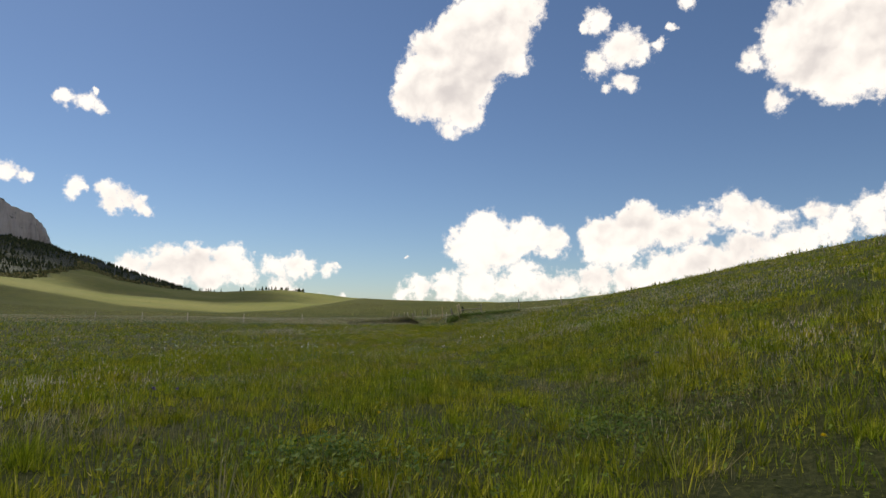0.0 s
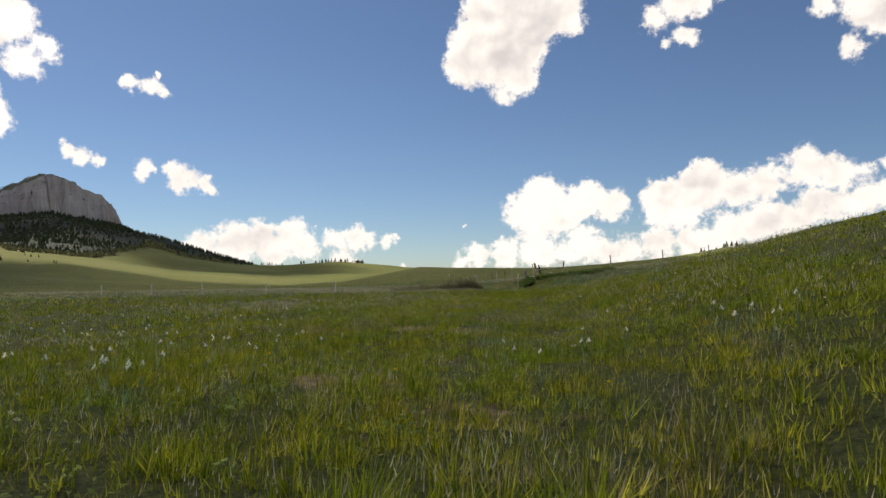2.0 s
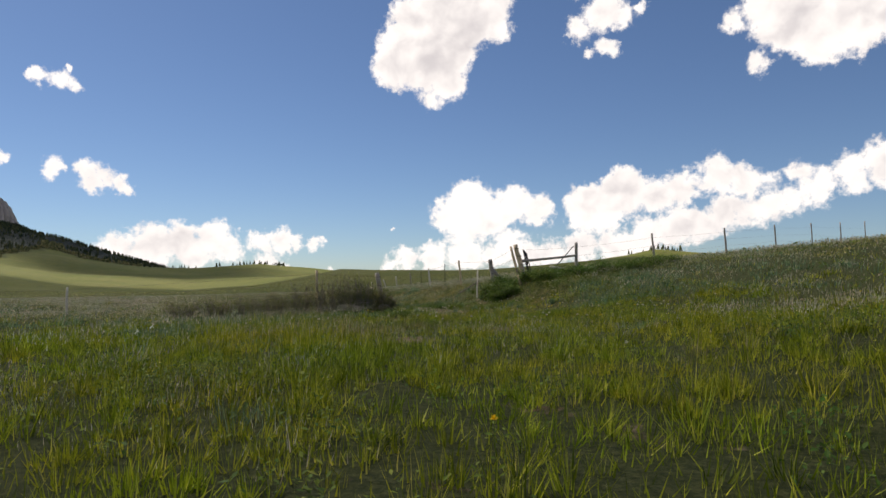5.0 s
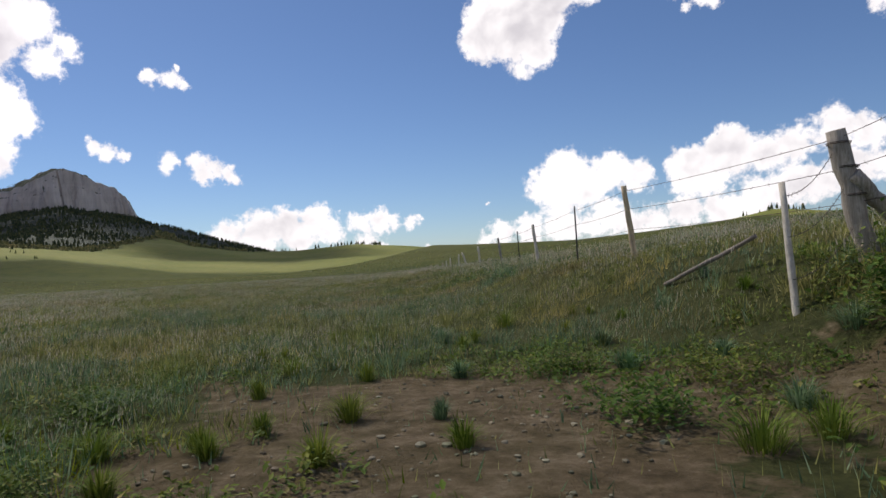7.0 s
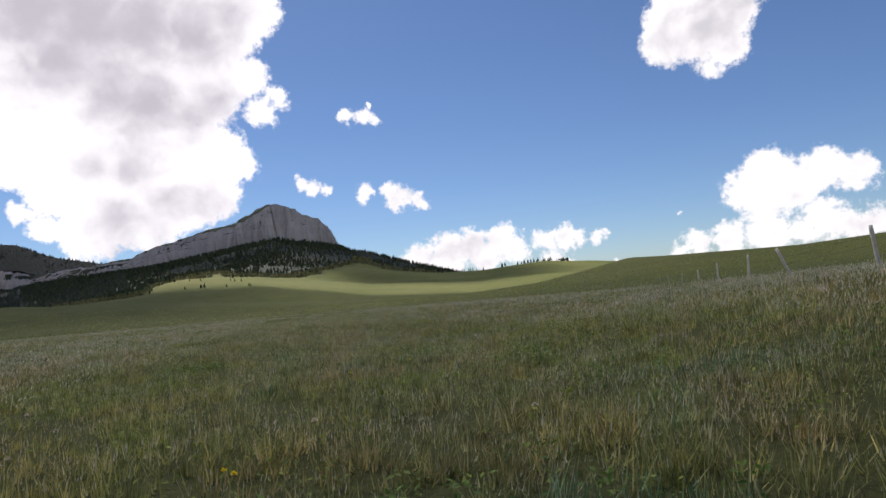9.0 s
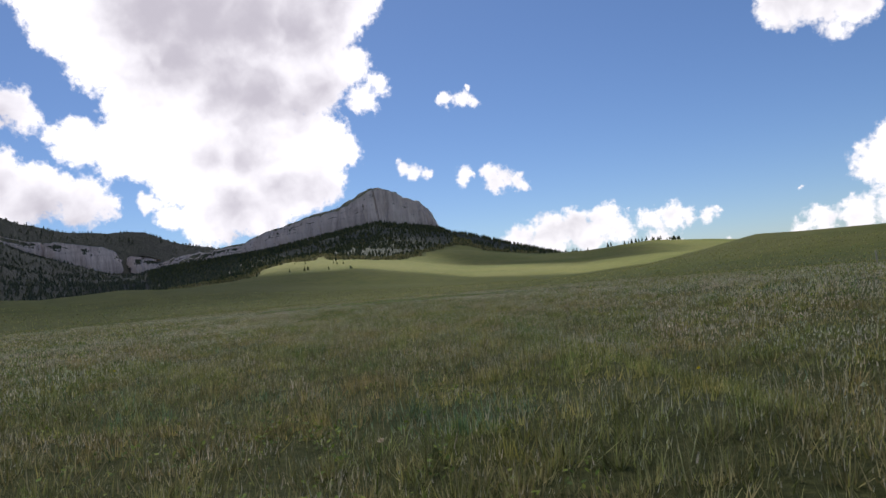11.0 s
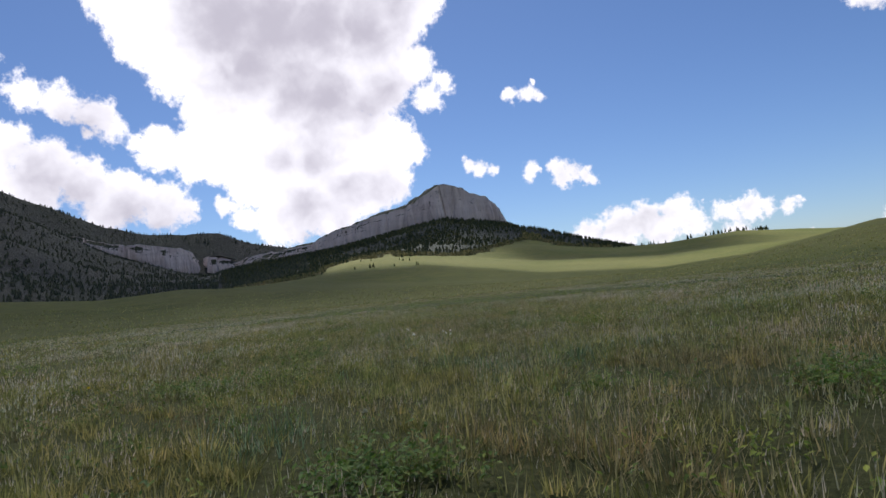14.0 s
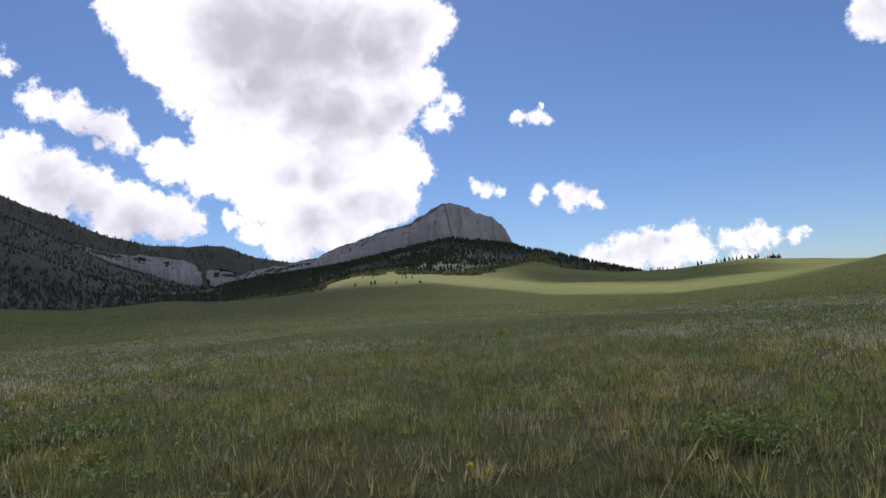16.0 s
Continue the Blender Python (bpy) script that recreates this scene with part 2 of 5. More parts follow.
def fbm(x, y, scale, octaves=4, seed=0, gain=0.5):
    """Smooth value noise over arrays, about -1 to 1."""
    total = np.zeros(np.broadcast(x, y).shape)
    amp, size = 1.0, scale
    for o in range(octaves):
        u, v = np.asarray(x) / size + 17.3 * o + seed, np.asarray(y) / size - 9.7 * o + seed * 1.7
        i, j = np.floor(u), np.floor(v)
        fu, fv = u - i, v - j
        fu, fv = fu * fu * (3 - 2 * fu), fv * fv * (3 - 2 * fv)

        def rnd(a, b):
            q = np.sin(a * 127.1 + b * 311.7 + o * 74.7 + seed * 13.1) * 43758.5453
            return (q - np.floor(q)) * 2 - 1
        total = total + amp * ((rnd(i, j) * (1 - fu) + rnd(i + 1, j) * fu) * (1 - fv) + (rnd(i, j + 1) * (1 - fu) + rnd(i + 1, j + 1) * fu) * fv)
        amp, size = amp * gain, size / 2.03
    return total


def smooth01(x):
    x = np.clip(x, 0, 1)
    return x * x * (3 - 2 * x)


# ---------------- the lie of the land ----------------
OX, OY = -30.0, 122.0                 # middle of the meadow

# rings of ground height: radius, then (azimuth, height) pairs
RINGS = []


def ring(radius, *pairs):
    RINGS.append((radius, [p[0] for p in pairs], [p[1] for p in pairs]))


ring(200, (-180, 3), (-120, 8), (-60, 2), (-30, 8.5), (-10, 3.2), (5, 2.8), (14, -1), (20, -2.5), (40, -1), (60, 2), (73, 4), (110, 3), (180, 3))
ring(300, (-180, 5), (-120, 14), (-60, 3), (-30, 5.5), (-10, 5.8), (5, 7.4), (14, -2.3), (20, -4), (30, -2), (40, 2), (50, 6), (60, 10.5), (66, 8.5), (73, 12), (110, 8), (180, 5))
ring(450, (-180, 5), (-120, 18), (-60, 10), (-30, 8), (-10, 8), (5, 9), (14, 0), (20, -2), (30, 2), (40, 16), (50, 15), (60, 9), (66, 2), (73, 6), (110, 8), (180, 5))
ring(650, (-180, 8), (-60, 12), (-30, 10), (-10, 7), (5, 4), (14, 8), (20, 6), (30, 14), (40, 32), (46, 34), (50, 25), (60, 2), (66, -5), (73, 0), (110, 10), (180, 8))
ring(900, (-180, 10), (-60, 20), (-31, 22), (-22, 39), (-12, 14), (-5, 6), (8, 18), (14, 28), (20, 23.5), (25, 26), (30, 40), (40, 58), (50, 45), (60, 10), (66, 10), (73, 20), (110, 20), (180, 10))
ring(1300, (-180, 10), (-22, 20), (10, 10), (20, 17), (25, 52), (30, 90), (34, 108), (38, 122), (42, 108), (46, 95), (50, 80), (55, 60), (60, 48), (66, 60), (73, 100), (110, 120), (150, 30), (180, 10))
ring(1600, (-180, 15), (10, 12), (20, 15), (27, 40), (32.5, 132), (34, 140), (38, 160), (42, 140), (46, 124), (50, 108), (55, 92), (60, 75), (66, 110), (73, 200), (110, 250), (150, 60), (180, 15))
ring(2080, (-180, 20), (10, 15), (25, 15), (32, 60), (38, 150), (46, 140), (51.5, 132), (55, 122), (58.4, 100), (60, 112), (61.4, 132), (63, 160), (64.4, 180), (66, 206), (68, 240), (73, 345), (110, 400), (150, 90), (180, 20))
ring(2200, (-180, 25), (10, 15), (25, 15), (32, 60), (46, 150), (51.5, 162), (55, 157), (59, 178), (61.4, 208), (64.4, 222), (68, 262), (73, 375), (110, 440), (150, 100), (180, 25))
ring(2350, (-180, 25), (10, 15), (25, 15), (32, 60), (46, 165), (51.5, 178), (54.5, 208), (57, 251), (60, 257), (62.5, 268), (65.4, 297), (68, 343), (70.6, 393), (73, 438), (90, 520), (110, 480), (150, 120), (180, 25))
ring(3200, (-180, 30), (10, 20), (32, 30), (46, 120), (60, 200), (73, 380), (110, 400), (150, 100), (180, 30))
ring(4800, (-180, 20), (40, 20), (73, 150), (110, 200), (180, 20))


def path_x(y):
    return np.interp(y, [-40, 0, 30, 62, 75, 95, 137, 200], [2, 0, -3, -1.5, -2.8, -10, -40.5, -86])


def near_height(x, y):
    s = x - path_x(y)
    base = np.interp(y, [-60, 0, 15, 30, 62, 75, 95, 137, 170, 260], [0.8, 0, -0.45, -0.95, -0.62, -0.85, -0.95, -1.3, -2.0, -3.5])
    slope = np.interp(y, [-20, 10, 28, 50, 65, 82, 100, 110, 120, 140], [0.265, 0.264, 0.256, 0.272, 0.085, 0.105, 0.10, 0.075, 0.04, 0.0])
    bank = np.interp(y, [40, 66, 76, 98, 112, 137], [0, -0.2, 0.74, 0.12, -0.4, 0.0])
    reach = np.interp(y, [0, 50, 90], [119, 119, 150])
    right = np.clip(s, 0, None)
    rise = bank * smooth01((right - 3.7) / 1.8) + slope * reach * (1 - np.exp(-np.clip(right - 2.5, 0, None) / reach))
    fall = -0.012 * np.clip(-s, 0, 60) * np.interp(y, [0, 60, 100], [1.5, 0.8, 0.0])
    return base + rise + fall


def far_height(x, y):
    dx, dy = x - OX, y - OY
    r, az = np.hypot(dx, dy), np.degrees(np.arctan2(-dx, dy))
    hs = np.stack([np.interp(az, a, h) for _, a, h in RINGS])
    rs = np.array([q[0] for q in RINGS], float)
    i = np.clip(np.searchsorted(rs, r) - 1, 0, len(rs) - 2)
    f = np.clip((r - rs[i]) / (rs[i + 1] - rs[i]), 0, 1)
    f = 0.5 * f + 0.5 * smooth01(f)
    lo, hi = np.take_along_axis(hs, i[None], 0)[0], np.take_along_axis(hs, (i + 1)[None], 0)[0]
    return lo * (1 - f) + hi * f


PTS = [(0, -25), (0, 0), (-3, 30), (-1.5, 62), (-2.8, 75), (-10, 95), (-25, 117), (-40, 137), (-52, 152)]


def path_distance(x, y):
    best = np.full(np.shape(x), 1e9)
    for (ax, ay), (bx, by) in zip(PTS, PTS[1:]):
        ux, uy = bx - ax, by - ay
        k = np.clip(((x - ax) * ux + (y - ay) * uy) / (ux * ux + uy * uy), 0, 1)
        best = np.minimum(best, np.hypot(x - ax - k * ux, y - ay - k * uy))
    return best


def height(x, y):
    x, y = np.asarray(x, float), np.asarray(y, float)
    d = path_distance(x, y)
    w = smooth01((d - 60) / 150)
    r = np.hypot(x - OX, y - OY)
    rough = 0.05 * fbm(x, y, 3.4, 2, 5) + np.clip((d - 60) / 400, 0, 1) * 1.2 * fbm(x, y, 90, 4, 2) + np.clip((r - 1100) / 900, 0, 1) * 9 * fbm(x, y, 170, 5, 3)
    return near_height(x, y) * (1 - w) + far_height(x, y) * w + rough


def hz(x, y):
    return float(height(np.array([x]), np.array([y]))[0])


def forest_cover(x, y):
    """0 for open meadow, 1 for woodland, as arrays."""
    dx, dy = x - OX, y - OY
    r, az = np.hypot(dx, dy), np.degrees(np.arctan2(-dx, dy))
    edge = np.interp(az, [-180, 14, 20, 24, 26.4, 28.5, 31, 33, 35, 38.5, 40, 43, 46.9, 49, 52.5, 56, 60, 66, 73, 110, 140, 180], [9e3, 9e3, 1300, 990, 960, 960, 1030, 880, 750, 640, 640, 770, 680, 540, 450, 490, 520, 560, 560, 600, 1500, 9e3])
    return smooth01((r - edge + 70 * fbm(x, y, 120, 4, 8)) / 60)


def dirt_cover(x, y):
    """Bare trodden earth along the two ruts and in the gateway."""
    s = x - path_x(y)
    gate = np.exp(-((x + 2.3) / 3.1) ** 2 - ((y - 75.2) / 3.9) ** 2) * 1.12
    rut = np.exp(-((s + 0.7) / 0.45) ** 2) + np.exp(-((s - 0.9) / 0.45) ** 2)
    rut = rut * np.interp(y, [-5, 10, 27, 36, 44, 60, 68, 80, 90], [0.0, 0.05, 0.5, 0.75, 0.3, 0.45, 0.6, 0.35, 0.0])
    worn = np.exp(-((s - 0.3) / 1.3) ** 2 - ((y - 37) / 4) ** 2) * 0.15
    patchy = fbm(x, y, 2.1, 4, 21)
    return np.clip((gate + rut + worn) * (1 + 0.75 * patchy) + 0.12 * patchy - 0.14, 0, 1)


# ---------------- materials ----------------
def ground_material():
    m, n, l, b = material("meadow_ground")
    v = coords(n, l)
    att = n.new("ShaderNodeVertexColor")
    att.layer_name = "cover"
    sep = n.new("ShaderNodeSeparateColor")
    l.new(att.outputs["Color"], sep.inputs["Color"])
    broad = noise_tex(n, l, v, 0.012, 6, 0.6)
    mid = noise_tex(n, l, v, 0.13, 6, 0.6, 0.4)
    fine = noise_tex(n, l, v, 9.0, 5, 0.7)
    green = ramp(n, l, mid, (0.3, (0.054, 0.072, 0.011)), (0.5, (0.090, 0.106, 0.017)), (0.7, (0.140, 0.132, 0.032)))
    tint = ramp(n, l, broad, (0.35, (0.070, 0.094, 0.012)), (0.65, (0.128, 0.124, 0.030)))
    meadow = mix(n, l, 0.5, green, tint)
    meadow = mix(n, l, 0.55, meadow, ramp(n, l, fine, (0.3, (0.45, 0.45, 0.42)), (0.7, (1.25, 1.25, 1.2))), "MULTIPLY")
    # low scrub and hollows dot the slopes
    dots = ramp(n, l, noise_tex(n, l, v, 0.16, 9, 0.72), (0.36, (0.62, 0.66, 0.6)), (0.47, (1, 1, 1)), (0.68, (1.14, 1.10, 1.0)))
    meadow = mix(n, l, 0.85, meadow, dots, "MULTIPLY")
    earth = ramp(n, l, noise_tex(n, l, v, 4.5, 9, 0.75), (0.34, (0.080, 0.052, 0.030)), (0.5, (0.215, 0.145, 0.088)), (0.66, (0.40, 0.30, 0.20)))
    wood = ramp(n, l, noise_tex(n, l, v, 0.085, 8, 0.75), (0.3, (0.018, 0.024, 0.018)), (0.52, (0.042, 0.050, 0.036)), (0.75, (0.068, 0.074, 0.052)))
    # thatch and soil under the grass, darkened to include the shade between blades
    shaded_thatch = ramp(n, l, noise_tex(n, l, v, 14.0, 8, 0.8), (0.34, (0.019, 0.027, 0.007)), (0.5, (0.055, 0.068, 0.018)), (0.68, (0.145, 0.145, 0.052)))
    meadow = mix(n, l, att.outputs["Alpha"], meadow, shaded_thatch)
    col = mix(n, l, sep.outputs["Red"], meadow, wood)
    brk = n.new("ShaderNodeMath")
    brk.operation = "MULTIPLY_ADD"
    l.new(noise_tex(n, l, v, 2.2, 8, 0.7), brk.inputs[0])
    brk.inputs[1].default_value = 1.2
    l.new(sep.outputs["Green"], brk.inputs[2])
    bare = ramp(n, l, brk.outputs[0], (0.86, (0, 0, 0)), (1.12, (1, 1, 1)))
    col = mix(n, l, bare, col, earth)
    inv = n.new("ShaderNodeMath")
    inv.operation = "MULTIPLY"
    l.new(sep.outputs["Blue"], inv.inputs[0])
    l.new(noise_tex(n, l, v, 0.5, 5, 0.6), inv.inputs[1])
    # blue channel: dry grass in the open, painted haze grey on the wooded mountain
    col = mix(n, l, inv.outputs[0], col, mix(n, l, sep.outputs["Red"], (0.155, 0.150, 0.050), (0.046, 0.044, 0.046)))
    l.new(col, b.inputs["Base Color"])
    b.inputs["Roughness"].default_value = 0.95
    b.inputs["Specular IOR Level"].default_value = 0.15
    bump(n, l, b, noise_tex(n, l, v, 11, 8, 0.75), 1.0, 0.09)
    # treetops of the closed woodland
    crowns = n.new("ShaderNodeMath")
    crowns.operation = "MULTIPLY"
    l.new(noise_tex(n, l, v, 0.1, 5, 0.65), crowns.inputs[0])
    l.new(sep.outputs["Red"], crowns.inputs[1])
    canopy = n.new("ShaderNodeBump")
    canopy.inputs["Strength"].default_value = 0.9
    canopy.inputs["Distance"].default_value = 9.0
    l.new(crowns.outputs[0], canopy.inputs["Height"])
    l.new(b.inputs["Normal"].links[0].from_socket, canopy.inputs["Normal"])
    l.new(canopy.outputs["Normal"], b.inputs["Normal"])
    return m


def rock_material():
    m, n, l, b = material("limestone_cliff")
    v = coords(n, l)
    vs = coords(n, l, (1, 1, 0.12))
    strat = coords(n, l, (0.15, 0.15, 1.6))
    crevice_streak = noise_tex(n, l, vs, 0.06, 8, 0.65, 0.6)
    band = noise_tex(n, l, strat, 0.05, 6, 0.6)
    # dark end of the upright streaks paints the shade of crevices into the rock
    col = ramp(n, l, crevice_streak, (0.28, (0.33, 0.265, 0.245)), (0.42, (0.62, 0.53, 0.49)), (0.7, (0.80, 0.71, 0.66)))
    col = mix(n, l, 0.3, col, ramp(n, l, band, (0.3, (0.62, 0.54, 0.50)), (0.6, (1.12, 1.08, 1.05))), "MULTIPLY")
    geo = n.new("ShaderNodeNewGeometry")
    sep = n.new("ShaderNodeSeparateXYZ")
    l.new(geo.outputs["Normal"], sep.inputs["Vector"])
    add = n.new("ShaderNodeMath")
    add.operation = "ADD"
    l.new(sep.outputs["Z"], add.inputs[0])
    l.new(noise_tex(n, l, v, 0.05, 6, 0.7), add.inputs[1])
    scrub = ramp(n, l, add.outputs[0], (0.95, (0, 0, 0)), (1.12, (1, 1, 1)))
    col = mix(n, l, scrub, col, (0.045, 0.052, 0.024))
    l.new(col, b.inputs["Base Color"])
    b.inputs["Roughness"].default_value = 0.92
    bump(n, l, b, noise_tex(n, l, vs, 0.17, 8, 0.72), 1.0, 7.0)
    return m


def shade_cloud_material(gaps=0.0):
    m, n, l, b = material("shade_cloud_vapour")
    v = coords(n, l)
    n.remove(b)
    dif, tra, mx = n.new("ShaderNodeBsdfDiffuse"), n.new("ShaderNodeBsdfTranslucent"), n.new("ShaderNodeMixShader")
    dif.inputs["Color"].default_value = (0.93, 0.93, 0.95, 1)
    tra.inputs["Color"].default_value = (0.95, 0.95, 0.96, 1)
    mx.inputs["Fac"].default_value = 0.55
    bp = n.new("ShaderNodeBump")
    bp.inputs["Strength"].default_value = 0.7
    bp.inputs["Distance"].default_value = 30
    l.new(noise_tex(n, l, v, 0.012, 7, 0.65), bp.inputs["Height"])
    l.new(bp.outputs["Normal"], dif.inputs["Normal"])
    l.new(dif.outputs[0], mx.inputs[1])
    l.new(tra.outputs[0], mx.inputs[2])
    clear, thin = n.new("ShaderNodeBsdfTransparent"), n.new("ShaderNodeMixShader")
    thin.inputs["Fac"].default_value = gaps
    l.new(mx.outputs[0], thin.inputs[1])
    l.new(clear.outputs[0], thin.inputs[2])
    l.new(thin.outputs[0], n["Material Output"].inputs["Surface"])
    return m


def wood_material(name, dark, light, grain=1.0):
    m, n, l, b = material(name)
    tc = n.new("ShaderNodeTexCoord")
    mp = n.new("ShaderNodeMapping")
    mp.inputs["Scale"].default_value = (1, 1, 0.06)
    l.new(tc.outputs["Object"], mp.inputs["Vector"])
    g = noise_tex(n, l, mp.outputs["Vector"], 60 * grain, 6, 0.7, 0.3)
    s = noise_tex(n, l, tc.outputs["Object"], 4, 6, 0.65)
    col = ramp(n, l, g, (0.3, dark), (0.7, light))
    col = mix(n, l, 0.6, col, ramp(n, l, s, (0.3, (0.5, 0.47, 0.44)), (0.65, (1.1, 1.08, 1.05))), "MULTIPLY")
    l.new(col, b.inputs["Base Color"])
    b.inputs["Roughness"].default_value = 0.88
    bump(n, l, b, g, 0.8, 0.012)
    return m


def metal_material(name, col, rough=0.6):
    m, n, l, b = material(name)
    v = coords(n, l)
    c = ramp(n, l, noise_tex(n, l, v, 22, 6, 0.7), (0.35, col), (0.7, tuple(k * 1.9 + 0.02 for k in col)))
    l.new(c, b.inputs["Base Color"])
    b.inputs["Metallic"].default_value = 0.55
    b.inputs["Roughness"].default_value = rough
    return m


def leaf_material(name, *stops, through=0.35, which="Random Per Island", clump=0.0):
    m, n, l, b = material(name)
    col = ramp(n, l, random_of(n, which), *stops)
    v = coords(n, l)
    col = mix(n, l, 0.75, col, ramp(n, l, noise_tex(n, l, v, 0.3, 5, 0.6), (0.3, (0.72, 0.84, 0.66)), (0.7, (1.26, 1.13, 1.04))), "MULTIPLY")
    col = mix(n, l, 0.6, col, ramp(n, l, noise_tex(n, l, v, 2.6, 4, 0.6), (0.32, (0.50, 0.56, 0.44)), (0.68, (1.45, 1.38, 1.28))), "MULTIPLY")
    col = mix(n, l, 0.7, col, ramp(n, l, noise_tex(n, l, v, 0.85, 4, 0.6), (0.36, (0.78, 1.0, 0.72)), (0.5, (1, 1, 1)), (0.66, (1.18, 1.02, 0.90))), "MULTIPLY")
    col = mix(n, l, clump, col, ramp(n, l, noise_tex(n, l, v, 6.5, 3, 0.55), (0.36, (0.42, 0.47, 0.38)), (0.5, (0.95, 0.97, 0.92)), (0.66, (1.55, 1.45, 1.32))), "MULTIPLY")
    l.new(col, b.inputs["Base Color"])
    b.inputs["Roughness"].default_value = 0.62
    b.inputs["Specular IOR Level"].default_value = 0.12
    tra, mx = n.new("ShaderNodeBsdfTranslucent"), n.new("ShaderNodeMixShader")
    l.new(col, tra.inputs["Color"])
    mx.inputs["Fac"].default_value = through
    l.new(b.outputs[0], mx.inputs[1])
    l.new(tra.outputs[0], mx.inputs[2])
    l.new(mx.outputs[0], n["Material Output"].inputs["Surface"])
    return m


M_GROUND = ground_material()
M_ROCK = rock_material()
# for the unseen shading clouds; the number sets how much sun they pass
M_SHADE_CLOUD = shade_cloud_material(0.48)
M_THIN_SHADE_CLOUD = shade_cloud_material(0.59)
M_GREY_WOOD = wood_material("weathered_grey_wood", (0.25, 0.215, 0.175), (0.64, 0.57, 0.48))
M_PALE_WOOD = wood_material("bleached_pale_wood", (0.58, 0.51, 0.41), (0.92, 0.85, 0.72))
M_TAN_WOOD = wood_material("peeled_tan_wood", (0.50, 0.36, 0.21), (0.90, 0.74, 0.50))
M_DARK_WOOD = wood_material("dark_weathered_wood", (0.045, 0.038, 0.032), (0.13, 0.11, 0.09))
M_STEEL = metal_material("dark_painted_steel", (0.018, 0.020, 0.022))
M_WIRE = metal_material("rusted_wire", (0.075, 0.055, 0.045), 0.7)
M_SCRUB = leaf_material("hillside_scrub", (0.0, (0.06, 0.072, 0.026)), (0.5, (0.15, 0.145, 0.055)), (1.0, (0.27, 0.22, 0.10)), through=0.1)
# far needles paler and greyer than the near ones: distance haze put into the colour
M_HAZED_FIR = leaf_material("hazed_fir_needles", (0.0, (0.045, 0.056, 0.044)), (0.5, (0.066, 0.078, 0.056)), (1.0, (0.10, 0.104, 0.072)), through=0.1)
M_CONIFER = leaf_material("conifer_needles", (0.0, (0.022, 0.033, 0.017)), (0.5, (0.046, 0.060, 0.028)), (1.0, (0.110, 0.108, 0.045)), through=0.1)


# ---------------- ground: one sheet out to the horizon ----------------
def build_ground():
    radii = list(np.arange(0.0, 40, 1.25))
    while radii[-1] < 4850:
        radii.append(radii[-1] + max(1.25, min(radii[-1] * 0.033, 1.25 + (radii[-1] - 135) * 0.05)))
    radii = np.array(radii[1:])
    count = 512
    ang = np.linspace(0, 2 * pi, count, endpoint=False)
    rr, aa = np.meshgrid(radii, ang, indexing="ij")
    x, y = OX - rr * np.sin(aa), OY + rr * np.cos(aa)
    z = height(x.ravel(), y.ravel())
    verts = np.stack([x.ravel(), y.ravel(), z], 1)
    verts = np.vstack([verts, [[OX, OY, hz(OX, OY)]]])
    i, j = np.meshgrid(np.arange(len(radii) - 1), np.arange(count), indexing="ij")
    k = (j + 1) % count
    quads = np.stack([i * count + j, (i + 1) * count + j, (i + 1) * count + k, i * count + k], -1).reshape(-1, 4)
    me = mesh_np("ground", verts, quads, M_GROUND, True)
    bm = bmesh.new()
    bm.from_mesh(me)
    bm.verts.ensure_lookup_table()
    c = bm.verts[len(verts) - 1]
    for q in range(count):
        bm.faces.new((c, bm.verts[q], bm.verts[(q + 1) % count])).smooth = True
    bmesh.ops.recalc_face_normals(bm, faces=bm.faces[:])
    if sum(f.normal.z for f in bm.faces) < 0:
        bmesh.ops.reverse_faces(bm, faces=bm.faces[:])
    bm.to_mesh(me)
    bm.free()
    vx, vy = verts[:, 0], verts[:, 1]
    cover = np.ones((len(verts), 4), np.float32)
    cover[:, 0] = forest_cover(vx, vy)
    cover[:, 1] = np.where(path_distance(vx, vy) < 25, dirt_cover(vx, vy), 0)
    cover[:, 2] = np.clip(fbm(vx, vy, 40, 4, 31) * 0.5 + 0.15, 0, 0.6) * (1 - cover[:, 0])
    # haze tone of the wooded mountain, painted as purplish grey into its ground colour
    vaz = np.degrees(np.arctan2(OX - vx, vy - OY))
    cover[:, 2] += cover[:, 0] * smooth01((vaz - 48) / 6) * np.clip(0.6 + 0.5 * fbm(vx, vy, 150, 4, 32), 0, 1)
    # alpha: the darkened, painted-shade floor under the near grass, fading out with distance
    cover[:, 3] = 1 - smooth01((path_distance(vx, vy) - 45) / 100)
    lay = me.color_attributes.new("cover", "FLOAT_COLOR", "POINT")
    lay.data.foreach_set("color", cover.ravel())
    tagged(new("ground", me), "rolling grass meadow with worn earth tracks and hills", "ground", kind="structure")


build_ground()


